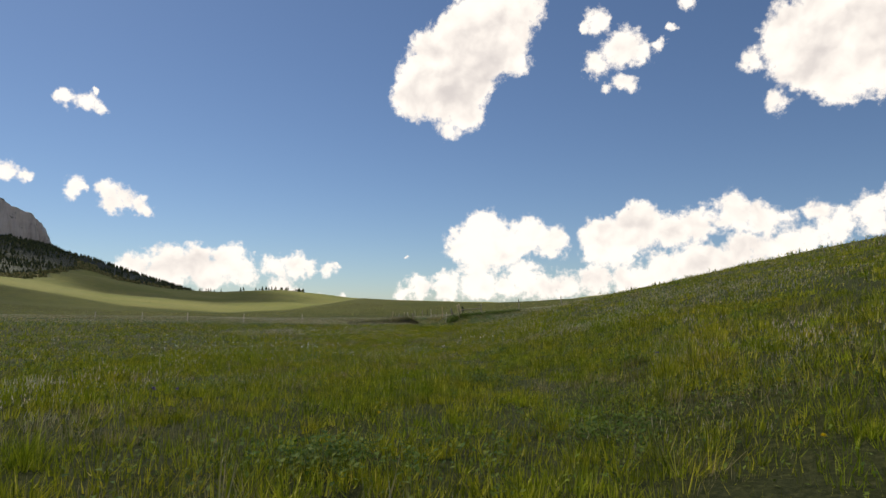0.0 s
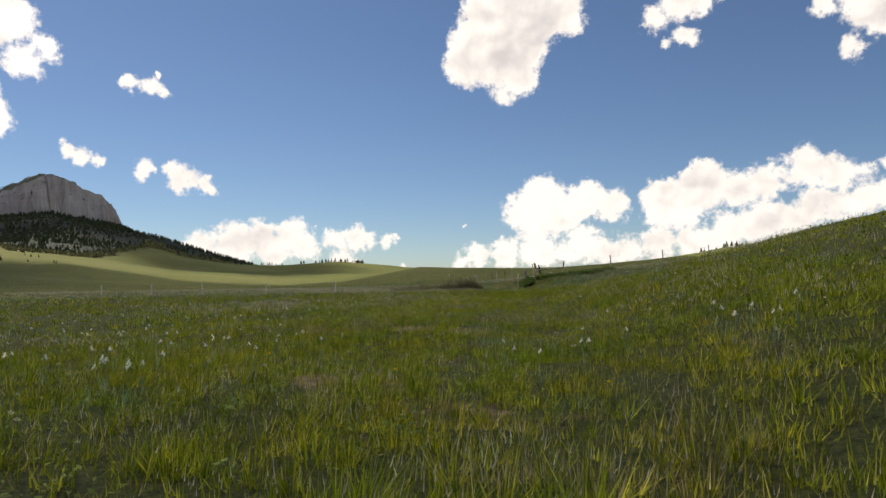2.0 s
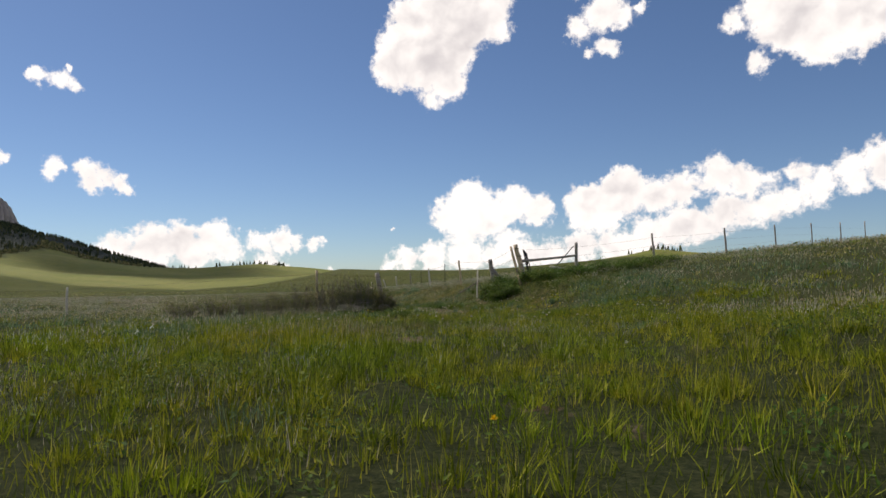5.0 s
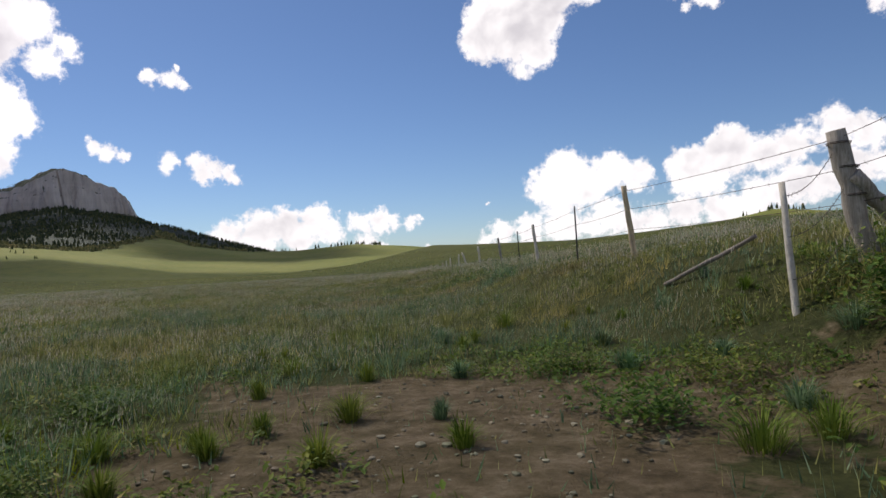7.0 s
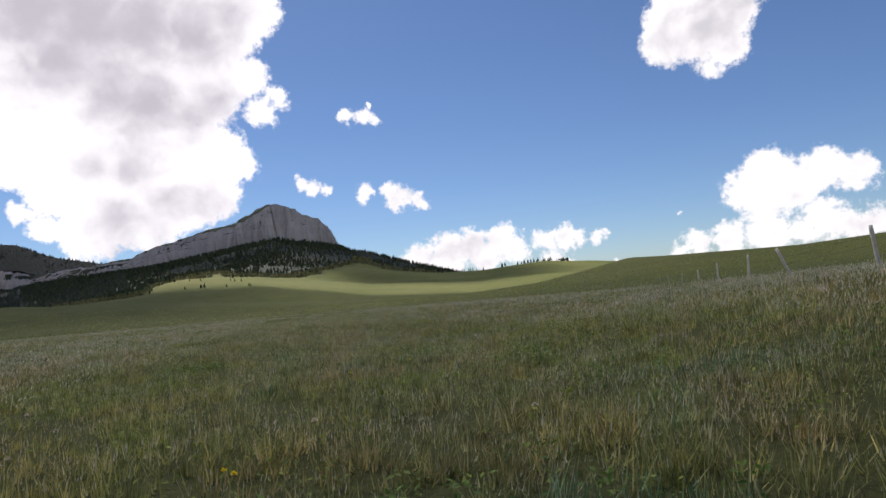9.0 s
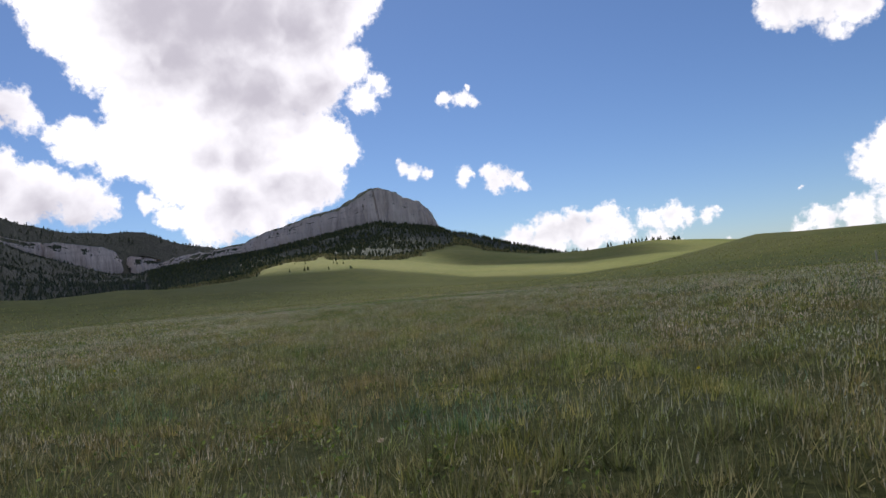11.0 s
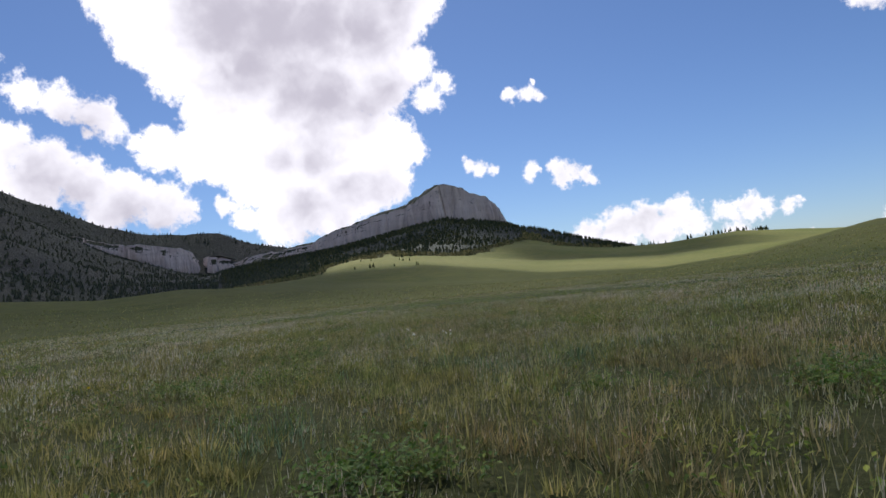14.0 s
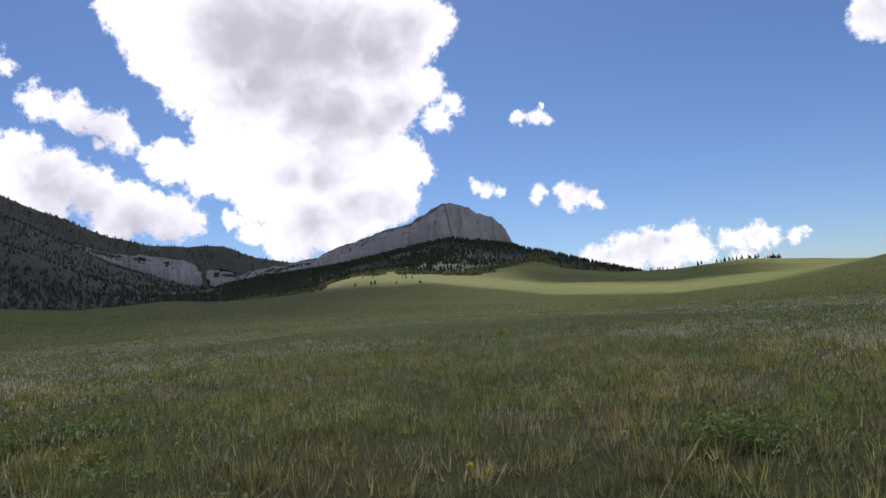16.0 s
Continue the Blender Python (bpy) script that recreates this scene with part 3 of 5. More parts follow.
# ---------------- cliffs ----------------
def cliff(name, label, plan, rows, back, seed, jag=9.0, cap=None, columns=300):
    """A fluted limestone wall. plan: (azimuth, radius, foot height, crest height) along it; back: how far its top runs back."""
    plan = np.array(plan, float)
    u = np.linspace(0, len(plan) - 1, columns)
    az, rad, lo, hi = (np.interp(u, np.arange(len(plan)), plan[:, c]) for c in range(4))
    px, py = OX - rad * np.sin(np.radians(az)), OY + rad * np.cos(np.radians(az))
    length = np.r_[0, np.cumsum(np.hypot(np.diff(px), np.diff(py)))]
    cleft = np.exp(-(fbm(length, length * 0 + 3, 52, 2, seed + 9) / 0.11) ** 2)
    hi = hi + 2.0 * fbm(length, length * 0, 45, 4, seed) + 2.2 * np.round(1.6 * fbm(length, length * 0 + 6, 70, 2, seed + 6)) - 5 * cleft
    crest = hi
    if cap:
        # the rock ends short of the crest, a wooded slope runs on above it
        hi = lo + (hi - lo) * np.interp(az, [c[0] for c in cap], [c[1] for c in cap])
    lo = lo + 5.0 * fbm(length, length * 0 + 9, 80, 4, seed + 1) - 6
    tx, ty = np.gradient(px), np.gradient(py)
    nrm = np.hypot(tx, ty)
    ox, oy = ty / nrm, -tx / nrm
    flip = np.sign(ox * (OX - px) + oy * (OY - py))
    flip = np.sign(np.median(flip))
    ox, oy = ox * flip, oy * flip
    grid = []
    for k in range(rows + 1):
        f = k / rows
        zz = lo + (hi - lo) * f
        ledge = 2.2 * np.floor(f * 4 + 0.8 * fbm(length, zz, 120, 2, seed + 4)) / 4
        cut = 0.8 * jag * fbm(length, zz * 0.14, 26, 5, seed + 2) + 0.35 * jag * np.abs(fbm(length, zz * 0.1, 11, 2, seed + 12)) + 1.3 * jag * np.abs(fbm(length, zz * 0.07, 75, 3, seed + 7))
        slot = np.exp(-(fbm(length + 0.12 * (zz - lo), length * 0 + 3, 52, 2, seed + 9) / 0.11) ** 2)
        off = -9 * slot * (1 - 0.5 * f) + cut * (0.35 + 0.65 * np.sin(pi * min(f + 0.12, 1.0))) - ledge * 0.7 - 9 * f
        grid.append(np.stack([px + ox * off, py + oy * off, zz], 1))
    top = grid[-1]
    for step in (0.12, 0.45, 1.0):
        q = top.copy()
        q[:, 0] -= ox * back * step
        q[:, 1] -= oy * back * step
        q[:, 2] += (crest - hi) * min(step / 0.4, 1.0) + (4 + 3 * fbm(length, length * 0 + step * 40, 30, 3, seed + 5)) * (1 - step) - 30 * max(step - 0.45, 0.12 if not cap else 0)
        grid.append(q)
    verts = np.concatenate(grid)
    n = len(u)
    i, j = np.meshgrid(np.arange(len(grid) - 1), np.arange(n - 1), indexing="ij")
    quads = np.stack([i * n + j, i * n + j + 1, (i + 1) * n + j + 1, (i + 1) * n + j], -1).reshape(-1, 4)
    me = mesh_np(name, verts, quads, M_ROCK, False)
    return tagged(new(name, me), label, "cliff", kind="structure")


def el_height(radius, degrees):
    return radius * tan(radians(degrees)) - 0.2


def wall_plan(*rows):
    return [(a, r, el_height(r, e0), el_height(r, e1)) for a, r, e0, e1 in rows]


cliff("limestone_mesa", "pale grey limestone mesa with fluted cliff face", wall_plan(
    (54.6, 1800, 3.35, 3.9), (53.0, 1760, 3.6, 4.3), (51.0, 1740, 3.8, 4.72), (49.4, 1710, 3.95, 5.3), (47.4, 1680, 4.25, 6.05), (45.4, 1650, 4.55, 6.67), (43.0, 1620, 4.9, 7.37),
    (41.4, 1600, 5.05, 8.0), (39.9, 1590, 5.45, 8.6), (38.6, 1585, 5.6, 9.05), (37.6, 1585, 5.65, 9.1), (36.7, 1588, 5.75, 8.75), (35.9, 1590, 5.65, 8.3), (34.9, 1595, 5.25, 7.75), (34.0, 1600, 5.0, 7.25),
    (33.3, 1612, 4.85, 6.75), (32.8, 1630, 4.6, 6.0), (32.4, 1680, 4.0, 5.1), (32.1, 1850, 3.0, 4.2)), 36, 160, 3,
    cap=((34, 0.97), (36.5, 0.93), (38, 0.9), (39, 0.8), (40.1, 0.72), (43, 0.76), (47, 0.79), (53, 0.82)), columns=760)
cliff("canyon_cliff", "grey limestone cliff band on a wooded mountainside", wall_plan(
    (69.0, 2090, 6.7, 6.9), (67.4, 2088, 6.2, 6.7), (66.0, 2085, 5.7, 6.3), (64.4, 2080, 5.0, 5.95), (63.0, 2075, 4.45, 5.75), (61.4, 2070, 3.7, 5.5), (60.0, 2070, 3.2, 5.2), (59.2, 2075, 2.8, 4.8), (58.8, 2110, 2.8, 4.45), (58.5, 2160, 3.1, 4.1)), 20, 90, 11, 8, columns=420)
cliff("canyon_cliff", "short grey limestone cliff above dark woodland", wall_plan(
    (58.7, 2170, 3.0, 4.1), (58.4, 2120, 2.8, 4.4), (58.1, 2085, 2.8, 4.5), (57.4, 2075, 3.0, 4.4), (56.2, 2080, 3.1, 4.15), (55.9, 2110, 3.2, 3.85), (55.0, 2060, 3.25, 4.05), (53.4, 2040, 3.4, 4.35), (51.5, 1950, 3.6, 4.4), (50.5, 1850, 3.7, 4.4)), 16, 80, 17, 7, columns=360)


# ---------------- unseen clouds added overhead to hold the sun off the meadow and the mountain -----
def shade_cloud(label, az, far, wide, deep, up, seed, mat):
    """A broad unseen cumulus added to cast shadow round the ground point at that azimuth and radius."""
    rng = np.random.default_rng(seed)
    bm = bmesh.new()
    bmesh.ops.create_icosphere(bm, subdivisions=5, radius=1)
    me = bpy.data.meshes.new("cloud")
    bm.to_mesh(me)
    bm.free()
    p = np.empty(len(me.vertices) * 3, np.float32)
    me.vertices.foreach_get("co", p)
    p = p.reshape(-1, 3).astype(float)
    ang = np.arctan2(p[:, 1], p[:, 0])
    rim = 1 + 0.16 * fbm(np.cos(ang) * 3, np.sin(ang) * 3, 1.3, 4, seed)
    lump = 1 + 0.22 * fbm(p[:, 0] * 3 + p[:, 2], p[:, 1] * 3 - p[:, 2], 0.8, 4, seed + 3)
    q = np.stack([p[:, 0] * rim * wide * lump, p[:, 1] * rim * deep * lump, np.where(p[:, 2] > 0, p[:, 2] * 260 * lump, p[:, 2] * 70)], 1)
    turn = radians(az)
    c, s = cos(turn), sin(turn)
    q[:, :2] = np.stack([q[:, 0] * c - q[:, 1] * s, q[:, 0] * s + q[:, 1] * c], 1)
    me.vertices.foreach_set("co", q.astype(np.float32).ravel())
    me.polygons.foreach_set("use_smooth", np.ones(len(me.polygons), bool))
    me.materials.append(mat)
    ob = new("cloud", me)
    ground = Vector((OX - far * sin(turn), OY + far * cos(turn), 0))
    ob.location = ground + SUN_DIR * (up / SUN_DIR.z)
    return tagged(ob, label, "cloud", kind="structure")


shade_cloud("unseen broad cumulus added to shade the meadow", 0, -60, 580, 385, 2600, 3, M_THIN_SHADE_CLOUD)
shade_cloud("unseen long cumulus added to shade the valley mouth", 67, 520, 170, 300, 2600, 9, M_THIN_SHADE_CLOUD)
shade_cloud("unseen small cumulus added to shade the valley head", 26.0, 880, 135, 215, 2600, 6, M_SHADE_CLOUD)
shade_cloud("unseen great cumulus added to shade the mountain", 58, 1980, 1150, 1130, 3600, 8, M_SHADE_CLOUD)


# ---------------- woodland ----------------
def conifers(name, xs, ys, hs, label, seed, kind="stuff", zs=None, spread=(0.2, 0.36), mat=None):
    """Firs with three ragged tiers and a stub of trunk."""
    rng = np.random.default_rng(seed)
    zs = height(xs, ys) if zs is None else zs
    sides = 6
    vs, fs, base = [], [], 0
    a = np.arange(sides) * 2 * pi / sides
    for x, y, z, h in zip(xs, ys, zs, hs):
        lean = rng.normal(0, 0.02, 2) * h
        wid = h * rng.uniform(*spread)
        for k, (b0, t0, w0) in enumerate(((0.04, 0.52, 1.0), (0.30, 0.78, 0.74), (0.58, 1.0, 0.44))):
            r = wid * w0 * rng.uniform(0.72, 1.2, sides)
            rim = np.stack([x + lean[0] * b0 + np.cos(a + k) * r, y + lean[1] * b0 + np.sin(a + k) * r, z + h * (b0 + rng.uniform(-0.03, 0.03, sides))], 1)
            vs.append(np.vstack([rim, [[x + lean[0] * t0, y + lean[1] * t0, z + h * t0]]]))
            fs.append(np.stack([base + np.arange(sides), base + (np.arange(sides) + 1) % sides, np.full(sides, base + sides)], 1))
            base += sides + 1
    me = mesh_np(name, np.concatenate(vs), np.concatenate(fs), mat or M_CONIFER)
    return tagged(new(name, me), label, "trees", kind=kind)


def polar(az, r):
    a = np.radians(az)
    return OX - r * np.sin(a), OY + r * np.cos(a)


rng = np.random.default_rng(4)
az, r = rng.uniform(19, 57, 26000), np.sqrt(rng.uniform(470 ** 2, 1680 ** 2, 26000))
x, y = polar(az, r)
keep = forest_cover(x, y) * (0.62 + 0.5 * fbm(x, y, 90, 4, 15)) > rng.uniform(0.1, 0.95, len(x))
x, y, r = x[keep][:7500], y[keep][:7500], r[keep][:7500]
conifers("conifer_wood", x, y, rng.uniform(5, 10, len(x)) * np.interp(r, [450, 700, 1600], [0.42, 0.6, 0.9]), "dark conifer woodland on slopes below the limestone mesa", 5, spread=(0.26, 0.44))
az, r = rng.uniform(50, 78, 16000), rng.uniform(700, 2380, 16000)
x, y = polar(az, r)
keep = forest_cover(x, y) * (0.7 + 0.5 * fbm(x, y, 160, 4, 25)) > rng.uniform(0.0, 0.9, len(x))
x, y = x[keep][:5000], y[keep][:5000]
conifers("mountain_wood", x, y, rng.uniform(5, 9, len(x)), "dense dark conifer woodland on the mountainside", 6, spread=(0.28, 0.5), mat=M_HAZED_FIR)
# rounded scrub along the lower edge of the wood
az, r = rng.uniform(24, 58, 60000), rng.uniform(440, 1250, 60000)
x, y = polar(az, r)
f = forest_cover(x, y)
keep = (f > 0.04) & (f < 0.995) & (rng.uniform(0, 1, len(x)) < np.interp(f, [0, 0.3, 0.9, 1], [0.08, 0.5, 1, 0.6]))
x, y, r = x[keep][:9000], y[keep][:9000], r[keep][:9000]
conifers("hillside_scrub", x, y, rng.uniform(2.0, 5.0, len(x)) * np.interp(r, [450, 700, 1250], [0.6, 0.85, 1.2]), "olive brown scrub along the lower edge of the wood", 7, spread=(0.45, 0.8), mat=M_SCRUB)
# scrub and firs along the crest of the mesa
rows = [(53.0, 1760, 4.35), (51.0, 1740, 4.6), (49.4, 1710, 5.1), (47.4, 1680, 5.85), (45.4, 1650, 6.45), (43.0, 1620, 7.0), (41.4, 1600, 7.8), (39.9, 1590, 8.4), (38.7, 1585, 8.7), (36.5, 1588, 8.3), (34.9, 1595, 7.5)]
az = np.sort(rng.uniform(34.9, 53, 520) + 0 * rng.uniform(0, 1, 520))
az = az[rng.uniform(0, 1, 520) < np.interp(az, [34, 38, 40, 42, 53], [0.25, 0.1, 0.5, 1.0, 1.0])]
back = rng.uniform(74, 112, len(az))
rad = np.interp(az, [r[0] for r in rows][::-1], [r[1] for r in rows][::-1])
top = rad * np.tan(np.radians(np.interp(az, [r[0] for r in rows][::-1], [r[2] for r in rows][::-1])))
x, y = polar(az, rad + back)
conifers("crest_scrub", x, y, rng.uniform(2.5, 5.5, len(x)), "low dark firs and scrub along the mesa crest", 9, zs=top - 4 - (back - 74) * 0.19)


def lone_conifer(az, r, h, label, seed):
    px, py = polar(az, r)
    ob = conifers("conifer", np.array([px]), np.array([py]), np.array([h]), label, seed, "")
    tagged(ob, label, "tree", group="conifers on the ridge")


for k in range(64):
    q = rng.uniform(0, 1)
    lone_conifer(12.2 + 11.5 * q * q + rng.normal(0, 0.3), 905 + rng.normal(0, 14), rng.uniform(3, 6.5), "small dark conifer on a sunlit grassy ridge", 100 + k)
for k in range(26):
    lone_conifer(-22 + rng.normal(0, 1.1), 900 + rng.normal(0, 14), rng.uniform(4, 9), "small dark conifer on a far grassy knoll", 200 + k)
for k in range(40):
    lone_conifer(rng.uniform(40, 57), rng.uniform(470, 660), rng.uniform(1.8, 4.2), "young conifer at the meadow edge", 300 + k)


# ---------------- fence ----------------
def post_mesh(name, mat, length, r0, r1, lean=(0, 0), seed=1, sides=10, split=None):
    bm = bmesh.new()
    rng = random.Random(seed)
    pts, rad = [], []
    for k in range(9):
        f = k / 8
        pts.append((lean[0] * f + rng.uniform(-1, 1) * r0 * 0.12, lean[1] * f + rng.uniform(-1, 1) * r0 * 0.12, -0.25 + (length + 0.25) * f))
        rad.append((r0 + (r1 - r0) * f) * (1 + rng.uniform(-0.06, 0.06)))
    tube(bm, pts, rad, sides, seed, 0.09)
    return part(name, bm, mat)


def fence_post(x, y, top, lean, r, mat, label, seed, base=None):
    g = hz(x, y) if base is None else base
    ob = post_mesh("fence_post", mat, max(top - g, 0.6), r, r * 0.86, lean, seed)
    ob.location = (x, y, g)
    tagged(ob, label, "fence post", group="fence posts")
    return ob


def steel_post(x, y, top, lean, seed):
    """A studded T-section steel fence post."""
    g = hz(x, y)
    h = top - g
    bm = bmesh.new()
    for wx, wy, oy in ((0.035, 0.006, 0), (0.006, 0.035, 0.017)):
        vs = [bm.verts.new((sx * wx / 2 + lean[0] * f, sy * wy / 2 + oy + lean[1] * f, -0.2 + (h + 0.2) * f)) for f in (0, 1) for sx, sy in ((-1, -1), (1, -1), (1, 1), (-1, 1))]
        for a, b in ((0, 1), (1, 2), (2, 3), (3, 0)):
            bm.faces.new((vs[a], vs[b], vs[b + 4], vs[a + 4]))
        bm.faces.new(vs[4:])
    for k in range(18):
        f = k / 18
        bmesh.ops.create_cube(bm, size=0.012, matrix=Matrix.Translation((lean[0] * f, -0.008 + lean[1] * f, h * f)))
    ob = part("steel_fence_post", bm, M_STEEL)
    ob.location = (x, y, g)
    tagged(ob, "thin dark steel T-section fence post in grass", "fence post", group="steel fence posts")


# line running on along the meadow
fence_post(-0.44, 85.83, 1.30, (-0.14, 0.05), 0.055, M_TAN_WOOD, "slim weathered wooden fence post leaning slightly", 3)
steel_post(-1.26, 89.2, 1.21, (0.0, 0.05), 4)
fence_post(-2.12, 94.1, 1.06, (-0.12, 0.2), 0.055, M_PALE_WOOD, "bleached leaning wooden fence post", 5)
steel_post(-2.75, 97.1, 0.98, (-0.04, 0.1), 6)
fence_post(-3.61, 102.0, 0.91, (-0.12, 0.1), 0.055, M_GREY_WOOD, "weathered grey wooden fence post with reddish foot", 7)
fence_post(-5.18, 110.3, 0.72, (-0.1, 0.0), 0.055, M_PALE_WOOD, "slim pale wooden fence post", 8)
fence_post(-6.5, 117.45, 0.48, (-0.5, 0.3), 0.06, M_PALE_WOOD, "bleached fence post leaning far over", 9)
fence_post(-7.9, 123.4, 0.42, (0.05, 0.0), 0.055, M_PALE_WOOD, "slim weathered wooden fence post", 10)
fence_post(-9.28, 129.5, 0.18, (0.0, 0.0), 0.055, M_PALE_WOOD, "slim pale wooden fence post", 11)
fence_post(-10.62, 137.1, -0.1, (0.0, 0.0), 0.055, M_PALE_WOOD, "slim pale wooden fence post", 12)
fence_post(-12.3, 146.0, -0.3, (0.1, 0.0), 0.05, M_GREY_WOOD, "slim weathered wooden fence post", 13)
fence_post(-14.0, 155.0, -0.5, (-0.05, 0.0), 0.05, M_GREY_WOOD, "slim weathered wooden fence post", 14)
fence_post(-15.6, 164.0, -0.7, (-0.05, 0.0), 0.05, M_GREY_WOOD, "slim weathered wooden fence post", 15)
# line climbing the hill
fence_post(9.34, 84.74, 2.47, (-0.1, 0.0), 0.06, M_GREY_WOOD, "weathered grey wooden fence post on hillside", 16)
fence_post(15.9, 91.1, 3.14, (-0.1, 0.0), 0.06, M_GREY_WOOD, "weathered grey wooden fence post on hillside", 17)
fence_post(23.1, 99.0, 3.89, (-0.08, 0.0), 0.06, M_GREY_WOOD, "weathered grey wooden fence post on hillside", 18)
fence_post(30.1, 106.4, 4.55, (-0.08, 0.0), 0.06, M_GREY_WOOD, "weathered grey wooden fence post on hillside", 19)
fence_post(37.9, 114.9, 5.22, (-0.08, 0.0), 0.06, M_GREY_WOOD, "weathered grey wooden fence post on hillside", 20)
fence_post(46.0, 123.5, 5.95, (-0.05, 0.0), 0.06, M_GREY_WOOD, "weathered grey wooden fence post on hillside", 21)
# line across the meadow on the other side of the gateway
fence_post(-6.08, 75.1, 0.72, (0.0, 0.0), 0.05, M_TAN_WOOD, "slim brown wooden fence post behind shrubs", 22)
for k, (px, py) in enumerate(((-17.4, 79.5), (-25.4, 82.6), (-33.7, 85.8), (-41.0, 88.7), (-49.0, 91.8))):
    fence_post(px, py, hz(px, py) + 1.2, (0.03, 0.0), 0.05, M_PALE_WOOD, "slim pale wooden fence post in tall grass", 23 + k)

# gateway posts
fence_post(-3.58, 73.54, 0.57, (-0.2, 0.0), 0.088, M_GREY_WOOD, "stout weathered gate post wrapped with wire in a shrub", 31)
fence_post(1.90, 78.2, 1.68, (-0.45, 0.1), 0.105, M_TAN_WOOD, "thick round tan gate post bound with wire", 32)
fence_post(4.15, 79.3, 1.78, (0.02, 0.0), 0.075, M_GREY_WOOD, "weathered brace post of the gateway", 33)
fence_post(0.78, 80.0, 1.15, (-0.22, 0.1), 0.10, M_GREY_WOOD, "short thick split fence post beside the gateway", 34)
fence_post(-0.09, 79.5, 0.68, (0.1, 0.45), 0.035, M_PALE_WOOD, "thin bleached gate stick standing in the gateway", 35, base=-0.58)


# ---------------- meadow plants ----------------
M_GRASS_GREEN = leaf_material("lush_grass", (0.0, (0.10, 0.142, 0.010)), (0.4, (0.275, 0.32, 0.022)), (0.85, (0.46, 0.46, 0.050)), (1.0, (0.58, 0.54, 0.14)), through=0.22, clump=0.9)
M_GRASS_GREY = leaf_material("seeding_grass", (0.0, (0.155, 0.168, 0.056)), (0.45, (0.345, 0.340, 0.138)), (0.88, (0.47, 0.44, 0.22)), (1.0, (0.53, 0.485, 0.30)), through=0.22, clump=0.95)
M_GRASS_TAN = leaf_material("tawny_grass", (0.0, (0.18, 0.158, 0.080)), (0.5, (0.335, 0.295, 0.175)), (1.0, (0.48, 0.43, 0.29)), through=0.2, clump=0.9)
M_BLUE_GRASS = leaf_material("blue_green_wheatgrass", (0.0, (0.085, 0.15, 0.09)), (0.5, (0.20, 0.30, 0.20)), (1.0, (0.33, 0.42, 0.31)), through=0.2, clump=0.9)
M_FORB = leaf_material("forb_leaves", (0.0, (0.055, 0.10, 0.018)), (0.5, (0.145, 0.215, 0.034)), (1.0, (0.27, 0.31, 0.065)), through=0.3)
M_TUFT = leaf_material("bunch_grass", (0.0, (0.085, 0.13, 0.022)), (0.5, (0.19, 0.25, 0.042)), (1.0, (0.33, 0.36, 0.09)), through=0.25)
M_WEED = leaf_material("trodden_weed_leaves", (0.0, (0.060, 0.105, 0.022)), (0.5, (0.145, 0.205, 0.040)), (0.9, (0.25, 0.285, 0.070)), (1.0, (0.36, 0.30, 0.13)), through=0.25)
M_DARK_HERB = leaf_material("dark_herb_leaves", (0.0, (0.05, 0.105, 0.022)), (0.5, (0.10, 0.17, 0.036)), (1.0, (0.19, 0.25, 0.06)), through=0.3)
M_SHRUB = leaf_material("snowberry_leaves", (0.0, (0.050, 0.10, 0.026)), (0.5, (0.115, 0.195, 0.045)), (1.0, (0.24, 0.31, 0.08)), through=0.3)
M_DULL_SHRUB = leaf_material("dull_shrub_leaves", (0.0, (0.075, 0.094, 0.028)), (0.5, (0.18, 0.19, 0.058)), (1.0, (0.37, 0.33, 0.13)), through=0.25)
M_TWIG = wood_material("grey_twigs", (0.17, 0.14, 0.115), (0.42, 0.36, 0.30))
M_SEED = leaf_material("purple_tan_seed_heads", (0.0, (0.47, 0.415, 0.365)), (0.5, (0.58, 0.525, 0.48)), (1.0, (0.68, 0.63, 0.585)), through=0.3, clump=0.6)
M_PETAL = leaf_material("iris_petals", (0.0, (0.74, 0.74, 0.84)), (0.5, (0.86, 0.86, 0.88)), (1.0, (0.78, 0.77, 0.9)), through=0.4)
M_YELLOW = leaf_material("yellow_petals", (0.0, (0.70, 0.52, 0.02)), (1.0, (0.82, 0.66, 0.05)), through=0.3)
M_CLOCK = leaf_material("seed_heads", (0.0, (0.50, 0.47, 0.42)), (1.0, (0.70, 0.67, 0.60)), through=0.3)
M_BLUE_PETAL = leaf_material("lupine_petals", (0.0, (0.13, 0.10, 0.38)), (1.0, (0.24, 0.18, 0.50)), through=0.3)
M_FIELD_ROCK = leaf_material("pale_field_rock", (0.0, (0.30, 0.275, 0.245)), (1.0, (0.40, 0.37, 0.33)), through=0.0)
M_STONE = leaf_material("field_stone", (0.0, (0.14, 0.115, 0.09)), (1.0, (0.34, 0.30, 0.25)), through=0.0)

STRIP = [(0, -6), (0, 10), (-3, 30), (-1.5, 62), (-2.8, 75), (-10, 95), (-25, 117), (-40, 137), (-60, 161), (-84, 190)]


